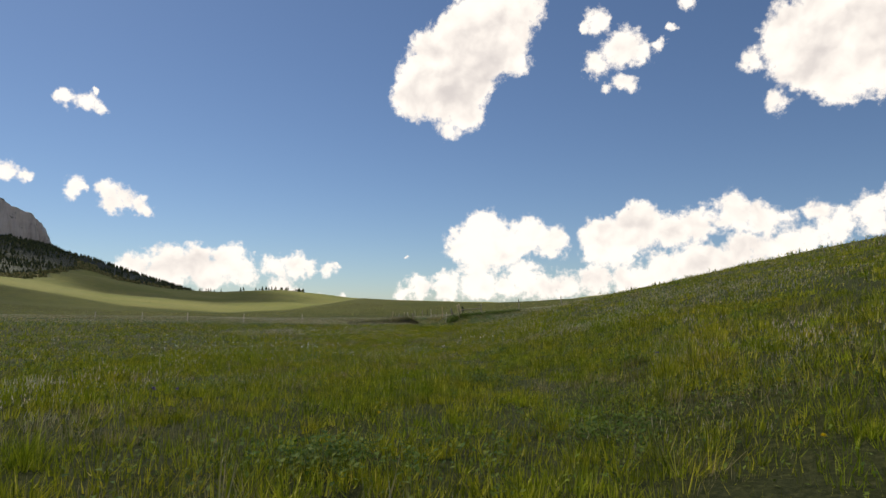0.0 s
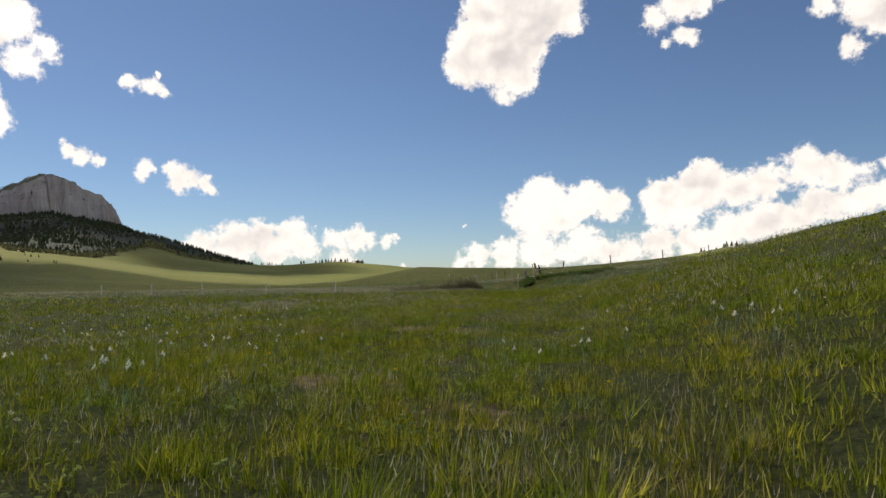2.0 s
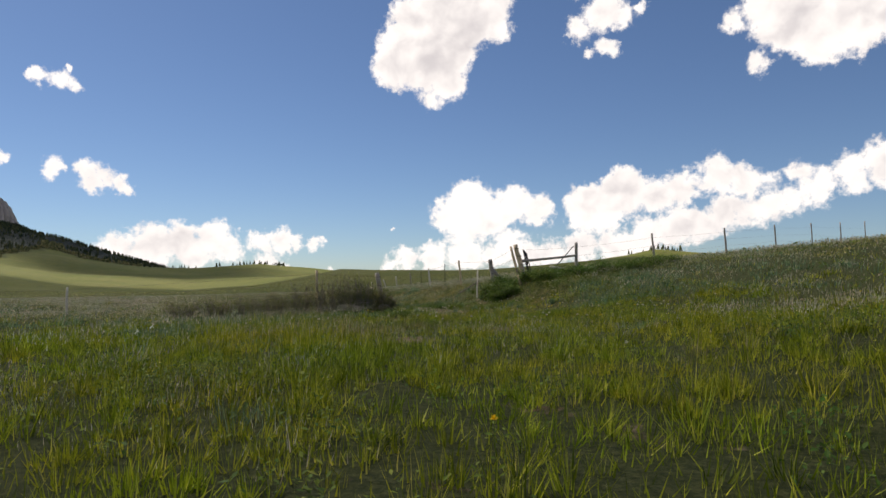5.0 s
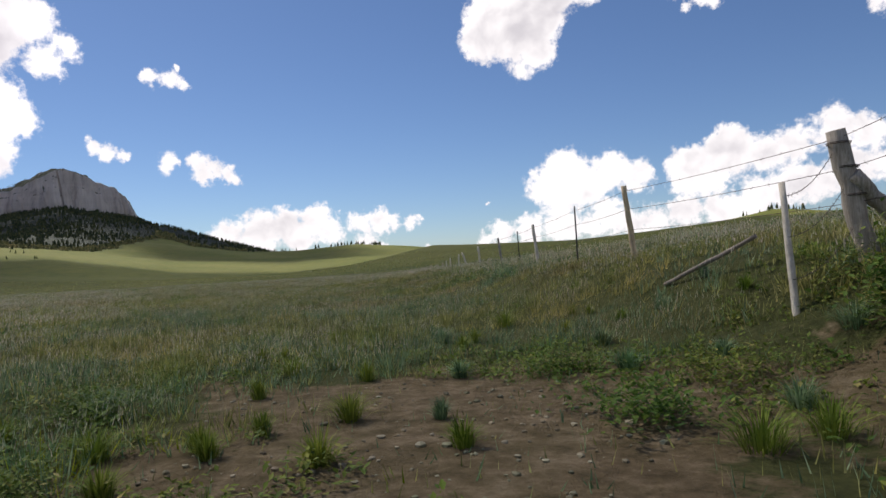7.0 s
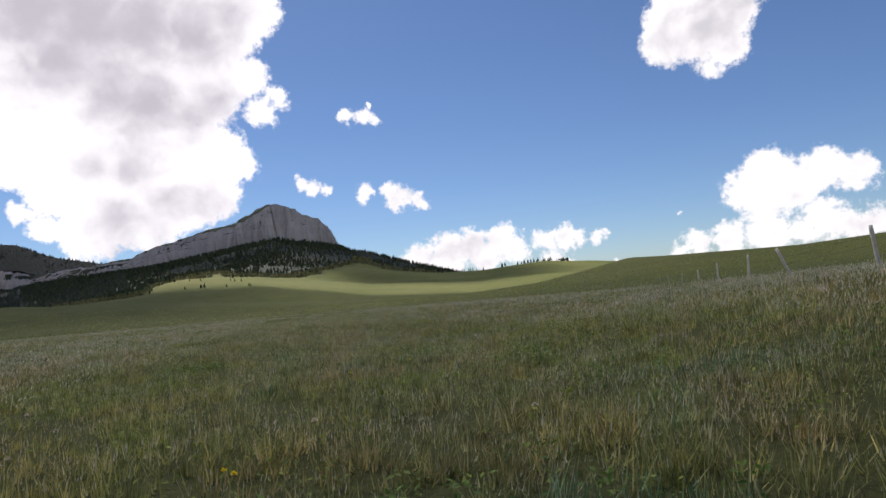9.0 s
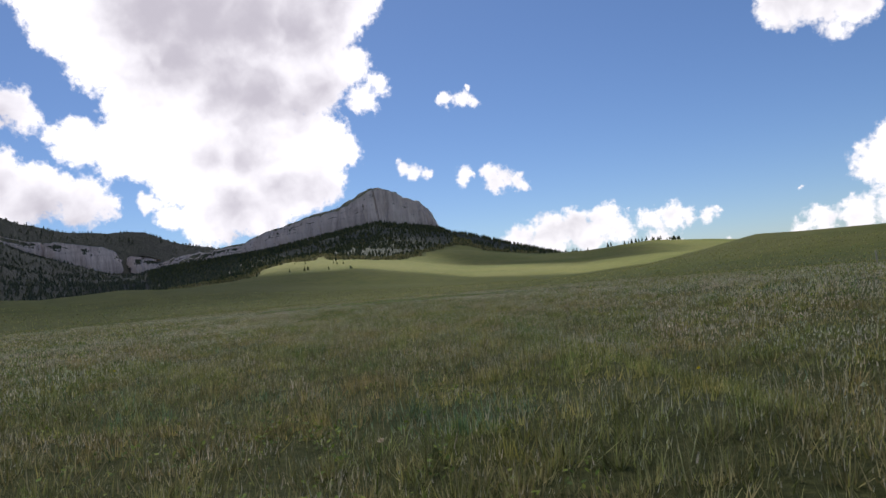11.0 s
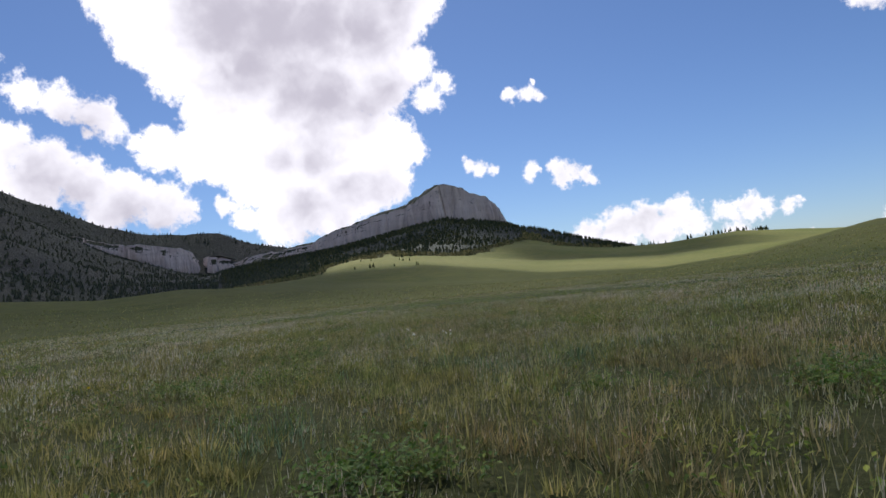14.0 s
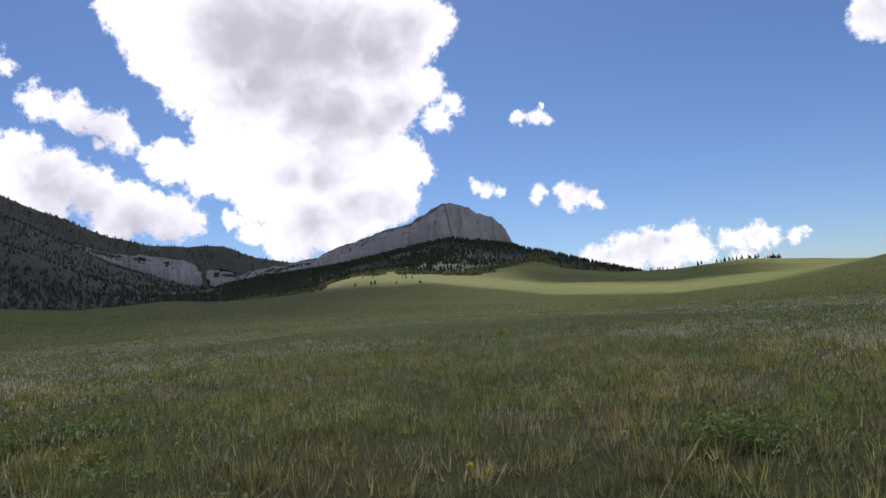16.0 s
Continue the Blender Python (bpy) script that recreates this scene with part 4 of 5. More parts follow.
def along_strip(count, near, far, rng, whole=True):
    """Points scattered evenly on both sides of the way, between two distances from it."""
    pts = np.array(STRIP if whole else STRIP[:8] + [(-49, 148)], float)
    lo, hi = pts.min(0) - far, pts.max(0) + far
    out = []
    got = 0
    while got < count:
        p = rng.uniform(lo, hi, (400000, 2))
        d = np.full(len(p), 1e9)
        for a, b in zip(pts, pts[1:]):
            u = b - a
            k = np.clip(((p - a) @ u) / (u @ u), 0, 1)
            d = np.minimum(d, np.hypot(*(p - a - k[:, None] * u).T))
        p = p[(d >= near) & (d < far) & (p[:, 1] > -6)]
        out.append(p)
        got += len(p)
    return np.concatenate(out)[:count]


def blade_mesh(name, p, tall, wide, bend, mat, rng, plain=False, lead=None):
    """Blades standing at the points p: bent diamonds, or plain thin spikes."""
    n = len(p)
    z = height(p[:, 0], p[:, 1])
    face, fall = rng.uniform(0, 2 * pi, n), rng.uniform(0, 2 * pi, n)
    if lead is not None:
        fall = np.where(np.isnan(lead), fall, lead)
    wind = np.array([0.12, 0.06])
    side = np.stack([np.cos(face), np.sin(face)], 1) * (wide / 2)[:, None]
    over = (np.stack([np.cos(fall), np.sin(fall)], 1) * 0.8 + wind) * (tall * bend)[:, None]
    foot = np.column_stack([p, z - 0.01])
    tip = foot.copy()
    tip[:, :2] += over
    tip[:, 2] += tall * np.sqrt(np.clip(1 - (bend * 0.92) ** 2, 0.12, 1))
    if plain:
        v = np.stack([foot, foot, tip], 1)
        v[:, 0, :2] -= side
        v[:, 1, :2] += side
        return mesh_np(name, v.reshape(-1, 3), np.arange(n * 3).reshape(-1, 3), mat)
    mid = foot.copy()
    mid[:, :2] += over * 0.28
    mid[:, 2] += tall * 0.58
    v = np.stack([foot, mid, mid, tip], 1)
    v[:, 1, :2] -= side
    v[:, 2, :2] += side
    b = (np.arange(n) * 4)[:, None]
    return mesh_np(name, v.reshape(-1, 3), np.concatenate([b + [0, 2, 1], b + [1, 2, 3]]), mat)


def track_wear(p):
    return dirt_cover(p[:, 0], p[:, 1])


def trampled(p):
    """Short trodden turf all round the gateway."""
    return np.clip(1.25 * np.exp(-((p[:, 0] + 2.2) / 3.0) ** 2 - ((p[:, 1] - 74.4) / 4.6) ** 2) + 0.35 * fbm(p[:, 0], p[:, 1], 1.5, 2, 63) - 0.1, 0, 1) * (np.abs(p[:, 1] - 74) < 12)


def hummocks(p):
    """Tussocks half a metre across."""
    return fbm(p[:, 0], p[:, 1], 0.62, 2, 49) + 0.4 * fbm(p[:, 0], p[:, 1], 2.1, 2, 50)


def meadow_grass(near, far, count, wide, tall, seed, plain=False):
    rng = np.random.default_rng(seed)
    p = along_strip(count, near, far, rng, near >= 12)
    lead, vigour = np.full(len(p), np.nan), np.ones(len(p))
    if near < 12:
        # most blades stand in tufts of uneven vigour and fan out from their middles
        size = max(wide * 5, 0.06)
        tufts = along_strip(count // 26, near, far, rng, near >= 12)
        tufts = tufts[fbm(tufts[:, 0], tufts[:, 1], 0.8, 3, 47) > rng.uniform(-1.1, 0.15, len(tufts))]
        pick = rng.integers(0, len(tufts), int(count * 0.74))
        off = rng.normal(0, 1, (len(pick), 2)) * (size * rng.uniform(0.5, 1.5, len(tufts)))[pick][:, None]
        p[:len(pick)] = tufts[pick] + off
        lead[:len(pick)] = np.arctan2(off[:, 1], off[:, 0])
        vigour[:len(pick)] = (0.55 + 1.25 * rng.uniform(0, 1, len(tufts)) ** 2.2)[pick] * np.exp(-(np.hypot(*off.T) / (2.4 * size)) ** 2) ** 0.5
        vigour[len(pick):] = 0.7
    wear = np.clip(track_wear(p) + 0.38 * trampled(p), 0, 1)
    keep = rng.uniform(0, 1, len(p)) > np.clip(wear * 1.3 - 0.1, 0, 0.93)
    if near < 12:
        keep &= rng.uniform(0, 1, len(p)) > np.clip(-0.8 * hummocks(p) - 0.15, 0, 0.45)
    p, lead, vigour = p[keep], lead[keep], vigour[keep]
    x, y = p[:, 0], p[:, 1]
    hummock = hummocks(p)
    patch = fbm(x, y, 5.0, 4, 41)
    fine = fbm(x, y, 0.9, 3, 43)
    past = smooth01((y + 0.25 * (x + 3) - 74 + 3 * fbm(x, y, 6, 3, 9)) / 4)
    blue = 0.7 * fbm(x, y, 7.0, 3, 51) + 0.95 * fbm(x, y, 1.5, 3, 52) + np.interp(y, [40, 58, 68, 80, 96, 110], [-0.95, -0.5, 0.3, 0.45, 0.0, -0.6])
    pick = rng.uniform(0, 1, len(p))
    grey = pick < past
    is_blue = (rng.uniform(0, 1, len(p)) < np.clip((blue - 0.35) * 1.6, 0, 0.8))
    t = tall * rng.uniform(0.55, 1.35, len(p)) * (1 + 0.2 * patch + 0.3 * fine) * np.where(grey, 0.76, 0.8) * vigour
    t = t * np.clip(1 + 1.1 * hummock, 0.32, 2.1)
    t = t * (1 - 0.6 * np.clip(track_wear(p), 0, 1)) * (1 - 0.55 * trampled(p))
    t = np.clip(t, 0.145 * rng.uniform(0.6, 1.4, len(p)) * (1 - 0.5 * np.clip(track_wear(p), 0, 1)), 0.5)
    w = wide * rng.uniform(0.6, 1.3, len(p))
    bend = 0.08 + 0.84 * rng.uniform(0, 1, len(p)) ** 1.15
    tawny = 0.8 * fbm(x, y, 3.2, 3, 57) + 0.8 * fbm(x, y, 0.8, 2, 58) + np.interp(y, [0, 60, 74, 90, 112, 134, 142], [-0.2, -0.05, -0.05, 0.1, 0.6, 0.55, 0.25])
    is_tan = ~is_blue & (rng.uniform(0, 1, len(p)) < np.clip((tawny - 0.2) * 1.5, 0, 0.75))
    for sel, mat, name, label in (
            (is_tan, M_GRASS_TAN, "tawny_grass", "tawny brown drying grass in loose patches"),
            (~grey & ~is_blue & ~is_tan, M_GRASS_GREEN, "lush_grass", "lush green summer grass of the open meadow"),
            (grey & ~is_blue & ~is_tan, M_GRASS_GREY, "seeding_grass", "greyish green seeding grass of the open meadow"),
            (is_blue, M_BLUE_GRASS, "blue_grass", "blue-green wheatgrass in loose patches")):
        if sel.sum() > 10:
            me = blade_mesh(name, p[sel], t[sel], w[sel], bend[sel], mat, rng, plain, lead[sel])
            tagged(new(name, me), label, "grass", kind="stuff")


meadow_grass(0.0, 3.8, 640000, 0.0112, 0.185, 66, True)
meadow_grass(3.8, 9.0, 560000, 0.0145, 0.19, 67, True)
meadow_grass(9.0, 26.0, 230000, 0.033, 0.20, 68, True)
meadow_grass(26.0, 62.0, 90000, 0.095, 0.26, 64, True)
meadow_grass(62.0, 160.0, 30000, 0.24, 0.32, 65, True)


def seed_stalks(count, near, far, wide, seed):
    """A haze of thin pale stalks gone to seed over the grass."""
    rng = np.random.default_rng(seed)
    p = along_strip(count, near, far, rng, near >= 12)
    haze = fbm(p[:, 0], p[:, 1], 6.0, 3, 61) * 0.6 + np.interp(p[:, 1], [55, 74, 82, 122, 132, 150], [-0.25, 0.1, 0.85, 0.95, 0.5, 0.3])
    hum = hummocks(p)
    haze = haze + 0.6 * hum
    stay = (track_wear(p) + trampled(p) < 0.45) & (rng.uniform(-0.2, 1.0, len(p)) < haze)
    p, hum = p[stay], hum[stay]
    n = len(p)
    tall = rng.uniform(0.12, 0.25, n) * np.clip(1 + 0.7 * hum, 0.5, 1.7)
    z = height(p[:, 0], p[:, 1])
    a = rng.uniform(0, 2 * pi, n)
    lean = np.stack([np.cos(a), np.sin(a)], 1) * (tall * 0.12)[:, None] + np.array([0.01, 0.006])
    b = rng.uniform(0, 2 * pi, n)
    side = np.stack([np.cos(b), np.sin(b)], 1) * wide
    v = np.empty((n, 3, 3))
    # one thin drooping feathery head on each stalk
    nod = rng.uniform(0.9, 1.1, n)
    v[:, 0, :2], v[:, 0, 2] = p + lean * 0.8 + side, z + tall * 0.78
    v[:, 1, :2], v[:, 1, 2] = p + lean * 0.8 - side, z + tall * 0.76
    v[:, 2, :2], v[:, 2, 2] = p + lean * 1.3, z + tall * nod
    me = mesh_np("seed_heads", v.reshape(-1, 3), np.arange(n * 3).reshape(-1, 3), M_SEED)
    tagged(new("seed_heads", me), "haze of pale purplish grass seed heads", "grass", kind="stuff")


seed_stalks(330000, 0, 4.5, 0.0024, 71)
seed_stalks(360000, 4.5, 14, 0.0085, 72)
seed_stalks(210000, 14, 45, 0.028, 73)


# leafy forbs: rosettes of broad leaves joined into drifts
def leaf_cloud(name, centres, spread, tall, leaf, per, mat, label, category, seed, kind="stuff"):
    """Many small pointed leaves round the given plant centres."""
    rng = np.random.default_rng(seed)
    n = len(centres) * per
    c = np.repeat(centres, per, 0)
    sp, tl = np.repeat(spread, per), np.repeat(tall, per)
    d = rng.normal(0, 1, (n, 2)) * (sp * 0.5)[:, None]
    up = rng.uniform(0.08, 1, n) ** 0.8 * tl * np.exp(-(np.hypot(*d.T) / sp) ** 2 * 0.7)
    base = np.column_stack([c + d, height(c[:, 0] + d[:, 0], c[:, 1] + d[:, 1]) + up])
    return leaves_at(name, base, leaf, mat, label, category, rng, kind)


def leaves_at(name, base, leaf, mat, label, category, rng, kind):
    n = len(base)
    a = rng.uniform(0, 2 * pi, n)
    tilt = rng.uniform(-0.35, 0.9, n)
    size = leaf * rng.uniform(0.6, 1.3, n)
    out = np.stack([np.cos(a) * np.cos(tilt), np.sin(a) * np.cos(tilt), np.sin(tilt)], 1)
    side = np.stack([-np.sin(a), np.cos(a), rng.uniform(-0.3, 0.3, n)], 1)
    v = np.empty((n, 4, 3))
    v[:, 0] = base
    v[:, 1] = base + out * (size * 0.5)[:, None] + side * (size * 0.24)[:, None]
    v[:, 2] = base + out * size[:, None]
    v[:, 3] = base + out * (size * 0.5)[:, None] - side * (size * 0.24)[:, None]
    v[:, 2, 2] -= size * 0.12
    q = (np.arange(n) * 4)[:, None] + np.arange(4)
    me = mesh_np(name, v.reshape(-1, 3), q, mat)
    return tagged(new(name, me), label, category, kind=kind) if category else new(name, me)


def forb_drift(count, near, far, per, leaf, seed, thresh):
    rng = np.random.default_rng(seed)
    p = along_strip(count, near, far, rng)
    f = fbm(p[:, 0], p[:, 1], 4.0, 3, 81) + 0.4 * fbm(p[:, 0], p[:, 1], 14, 3, 82)
    dens = np.interp(p[:, 1], [0, 70, 80, 112, 124, 140], [0.15, 0.1, 0.1, 0.05, 0.15, 0.15])
    p = p[(f + dens > thresh) & ((track_wear(p) < 0.6) | (rng.uniform(0, 1, len(p)) < 0.4))]
    leaf_cloud("meadow_forbs", p, rng.uniform(0.08, 0.22, len(p)), rng.uniform(0.16, 0.36, len(p)), leaf, per, M_FORB, "leafy green meadow herbs among the grass", "wild herbs", seed)


forb_drift(6500, 0, 6, 20, 0.045, 91, 0.05)
forb_drift(5500, 6, 18, 12, 0.095, 92, 0.1)
forb_drift(6000, 18, 60, 7, 0.2, 93, 0.1)


def dark_herbs(count, near, far, per, leaf, seed):
    rng = np.random.default_rng(seed)
    p = along_strip(count, near, far, rng)
    f = fbm(p[:, 0], p[:, 1], 1.6, 3, 83) + np.interp(p[:, 1], [0, 66, 76, 110, 140], [0.1, 0.05, -0.2, -0.1, 0.05])
    p = p[(f > 0.3) & (track_wear(p) < 0.5)]
    leaf_cloud("dark_herbs", p, rng.uniform(0.1, 0.2, len(p)), rng.uniform(0.18, 0.34, len(p)), leaf, per, M_DARK_HERB, "dark green leafy herbs clumped in the grass", "wild herbs", seed)


dark_herbs(9000, 0, 5, 20, 0.05, 95)
dark_herbs(6000, 5, 16, 12, 0.09, 96)


def forb_patch(x, y, wide, plants, leaf, per, seed, mat=M_FORB, label="dense patch of bright broad-leaved meadow herbs"):
    """One dense patch of broad-leaved herbs."""
    rng = np.random.default_rng(seed)
    c = np.column_stack([x + rng.normal(0, wide * 0.5, plants), y + rng.normal(0, wide * 0.5, plants)])
    leaf_cloud("herb_patch", c, rng.uniform(0.1, 0.2, plants), rng.uniform(0.15, 0.32, plants), leaf, per, mat, label, "wild herbs", seed)


for k, (px, py, w) in enumerate(((-38.5, 129.8, 1.6), (-33.0, 124.5, 1.2), (-47.0, 141.0, 1.8), (-30.0, 125.5, 1.0), (-27.5, 122.5, 1.1), (-24.0, 121.5, 1.2), (-43.0, 137.0, 1.2), (-36.5, 137.0, 1.1),
                                (2.5, 8.0, 1.4), (3.2, 15.0, 1.5), (-4.0, 12.0, 1.3), (4.5, 25.0, 1.5), (-4.5, 20.0, 1.3), (-5.5, 36.0, 1.4), (2.5, 44.0, 1.3), (3.0, 59.0, 1.4), (-4.5, 58.0, 1.3), (2.6, 68.0, 1.2), (-11.5, 103.0, 1.0), (-4.5, 92.0, 1.1))):
    forb_patch(px, py, w, 60, 0.046, 24, 700 + k)

for k, (px, py, w) in enumerate(((-16.8, 99.6, 0.6), (-13.1, 100.7, 0.8), (-10.2, 104.9, 1.0), (-28.5, 109.0, 0.8), (-16.2, 101.0, 0.6), (-24.0, 107.3, 0.8), (-11.1, 99.7, 0.7), (-24.0, 132.2, 1.4), (-22.5, 131.4, 1.2), (-35.7, 119.2, 0.8),
                                (-25.4, 115.1, 0.5), (-23.7, 119.4, 0.6), (-22.3, 117.8, 0.5), (-38.6, 129.2, 1.0), (-40.3, 132.0, 0.9), (-36.9, 136.6, 0.8), (-31.2, 130.0, 0.6), (-33.3, 126.9, 0.5), (-48.0, 139.8, 0.7), (-42.0, 141.7, 0.6), (-1.7, 77.6, 0.38), (-5.6, 77.9, 0.4), (-2.9, 70.0, 0.4), (-3.9, 75.2, 0.25), (1.6, 6.5, 0.7), (-0.9, 5.0, 0.5), (3.4, 11.0, 0.8), (0.8, 12.0, 0.5), (1.5, 20.0, 0.6))):
    forb_patch(px, py, w, 40, 0.055, 26, 760 + k, M_DARK_HERB, "dark green leafy herb clump in the meadow")

for k, (px, py, w) in enumerate(((1.0, 75.4, 0.5), (1.9, 75.5, 0.5), (2.8, 75.7, 0.55), (3.7, 75.9, 0.55), (0.3, 76.2, 0.4), (1.4, 74.3, 0.5), (2.5, 74.5, 0.5), (3.4, 74.9, 0.5), (0.2, 74.6, 0.35), (4.6, 75.6, 0.6), (0.8, 73.2, 0.4), (-0.5, 76.0, 0.3), (-0.9, 78.6, 0.45), (-2.2, 79.4, 0.4), (-5.0, 76.2, 0.4))):
    forb_patch(px, py, w, 60, 0.04, 22, 960 + k, M_WEED, "low olive green weeds on the trodden bank")

# sparse rosettes and tufts on the trodden earth of the gateway
rng = np.random.default_rng(33)
c = np.column_stack([rng.uniform(-7.0, 4.5, 8000), rng.uniform(64, 81, 8000)])
c = c[fbm(c[:, 0], c[:, 1], 1.3, 3, 77) + 0.5 * fbm(c[:, 0], c[:, 1], 0.5, 2, 78) > 0.12 * dirt_cover(c[:, 0], c[:, 1]) + 0.0]
leaf_cloud("gateway_herbs", c, rng.uniform(0.06, 0.16, len(c)), rng.uniform(0.04, 0.15, len(c)), 0.052, 15, M_WEED, "low green weeds on trodden gateway earth", "wild herbs", 34)


# ---------------- shrubs at the gateway ----------------
def shrub(x, y, wide, tall, mat, label, seed, twigs=18, leaves=3200, leaf=0.06):
    rng = np.random.default_rng(seed)
    rnd = random.Random(seed)
    root = new("shrub")
    g = hz(x, y)
    root.location = (x, y, g - 0.02)
    tagged(root, label, "shrub", group="gateway shrubs")
    tips = []
    bm = bmesh.new()
    for k in range(twigs):
        a = rnd.uniform(0, 2 * pi)
        reach = wide * rnd.uniform(0.25, 0.95)
        h = tall * rnd.uniform(0.6, 1.3) * (1 - 0.35 * (reach / wide) ** 2)
        f = (wide * 0.25 * cos(a), wide * 0.25 * sin(a))
        p0 = Vector((f[0], f[1], -0.05))
        p3 = Vector((reach * cos(a), reach * sin(a), h))
        p1 = p0.lerp(p3, 0.35) + Vector((rnd.uniform(-0.06, 0.06), rnd.uniform(-0.06, 0.06), 0.08))
        p2 = p0.lerp(p3, 0.7) + Vector((rnd.uniform(-0.06, 0.06), rnd.uniform(-0.06, 0.06), 0.08))
        tube(bm, [p0, p1, p2, p3], [0.011, 0.009, 0.006, 0.003], 4, k, 0.1, False)
        for _ in range(3):
            q0 = p0.lerp(p3, rnd.uniform(0.35, 0.9))
            q1 = q0 + Vector((rnd.uniform(-1, 1), rnd.uniform(-1, 1), rnd.uniform(0.1, 0.8))) * 0.22
            tube(bm, [q0, q0.lerp(q1, 0.5) + Vector((0, 0, 0.02)), q1], [0.005, 0.003, 0.0015], 3, k, 0.1, False)
            tips.append(q1)
        tips += [p2, p3]
    part("branchwork", bm, M_TWIG, root, "tangled grey twigs")
    tips = np.array([t[:] for t in tips])
    c = tips[rng.integers(0, len(tips), leaves)] + rng.normal(0, 0.085, (leaves, 3))
    fill = np.column_stack([rng.normal(0, wide * 0.45, (leaves // 2, 2)), rng.uniform(0.05, 0.8, leaves // 2) * tall])
    c = np.vstack([c, fill])
    c[:, 2] = np.clip(c[:, 2], 0.03, None)
    ob = leaves_at("foliage", c, leaf, mat, "", "", rng, "")
    ob.parent = root
    return root


sr = random.Random(5)
for k, (px, py, w, h) in enumerate(((0.45, 78.3, 0.55, 0.36), (0.9, 77.6, 0.6, 0.34), (1.9, 77.5, 0.65, 0.3), (2.5, 77.0, 0.75, 0.36), (3.3, 77.1, 0.8, 0.38), (4.2, 77.3, 0.85, 0.4), (5.1, 77.6, 0.85, 0.38),
                                   (2.2, 78.0, 0.7, 0.3), (3.0, 78.2, 0.7, 0.28), (1.0, 78.8, 0.6, 0.34), (6.1, 78.3, 0.9, 0.36), (7.2, 79.2, 0.9, 0.34), (1.1, 76.8, 0.45, 0.24), (3.7, 76.5, 0.65, 0.32), (4.9, 76.7, 0.7, 0.32), (8.3, 80.2, 0.85, 0.3), (2.4, 76.3, 0.55, 0.3), (6.0, 77.2, 0.75, 0.34), (0.6, 77.0, 0.4, 0.26))):
    shrub(px, py, w, h, M_SHRUB, "low leafy green snowberry shrub by the gate brace", 400 + k, 18, 2600, 0.068)
for k, (px, py, w, h) in enumerate(((-3.45, 73.2, 0.4, 0.55), (-3.8, 73.1, 0.55, 0.95), (-4.15, 72.8, 0.6, 1.1), (-4.6, 72.8, 0.75, 1.15), (-5.3, 72.6, 0.75, 1.05), (-6.1, 72.5, 0.7, 0.95), (-7.0, 72.7, 0.8, 0.8), (-8.0, 73.0, 0.8, 0.75), (-9.1, 73.4, 0.8, 0.7), (-10.4, 73.9, 0.9, 0.6))):
    shrub(px, py, w, h, M_DULL_SHRUB, "dull green twiggy shrub round the gate post", 450 + k, 60, 2400, 0.046)


# ---------------- bunch grass and dead wood at the gateway ----------------
def grass_tuft(x, y, wide, tall, blades, mat, label, seed):
    """One bunch of grass whose blades arch out from its crown."""
    rng = np.random.default_rng(seed)
    a = rng.uniform(0, 2 * pi, blades)
    out = rng.uniform(0.05, 1, blades) ** 0.8
    way = np.stack([np.cos(a), np.sin(a)], 1)
    foot = way * (rng.uniform(0, 0.35, blades) * wide)[:, None]
    h = tall * rng.uniform(0.55, 1.1, blades) * (1 - 0.45 * out ** 2)
    side = np.stack([-way[:, 1], way[:, 0]], 1) * 0.0034
    rows = []
    for f, w, up in ((0.0, 1.0, 0.0), (0.5, 0.9, 0.68), (1.0, 0.08, 1.0)):
        c = foot + way * (out * wide * f ** 1.6)[:, None]
        for sgn in (-1, 1):
            rows.append(np.column_stack([c + sgn * side * w, h * up - 0.02]))
    v = np.stack(rows, 1)
    b = (np.arange(blades) * 6)[:, None]
    quads = np.concatenate([b + [0, 1, 3, 2], b + [2, 3, 5, 4]])
    ob = new("grass_tuft", mesh_np("grass_tuft", v.reshape(-1, 3), quads, mat))
    ob.location = (x, y, hz(x, y))
    tagged(ob, label, "grass tuft", group="gateway grass tufts")


TUFTS = ((0.65, 73.14, 0.28), (-0.24, 74.04, 0.22), (-0.86, 77.08, 0.26), (-1.57, 79.23, 0.22), (-2.73, 73.64, 0.2), (-3.5, 73.7, 0.26), (-2.5, 74.4, 0.18), (-1.26, 76.9, 0.3), (-3.58, 77.74, 0.24), (-5.64, 78.12, 0.26),
         (-4.68, 79.64, 0.24), (-2.75, 77.07, 0.16), (-0.79, 77.65, 0.2), (0.64, 73.47, 0.24), (-0.29, 75.93, 0.22), (0.78, 72.17, 0.2), (-2.75, 82.81, 0.32), (-5.12, 82.45, 0.24), (-3.5, 81.72, 0.26), (1.4, 74.6, 0.3), (2.2, 75.2, 0.28),
         (0.1, 78.9, 0.3), (0.2, 78.2, 0.28), (-3.0, 72.6, 0.26), (-3.3, 72.3, 0.24), (-2.8, 71.9, 0.22), (-4.9, 77.0, 0.24), (0.2, 72.0, 0.2), (1.0, 75.6, 0.24), (-4.6, 71.9, 0.26), (-4.1, 71.9, 0.24), (-5.2, 71.8, 0.26), (-3.7, 72.2, 0.22), (-4.9, 71.6, 0.2))
tr = random.Random(91)
TUFTS += tuple((tr.uniform(-6.5, 3.5), tr.uniform(69, 83), tr.uniform(0.08, 0.2)) for _ in range(70))
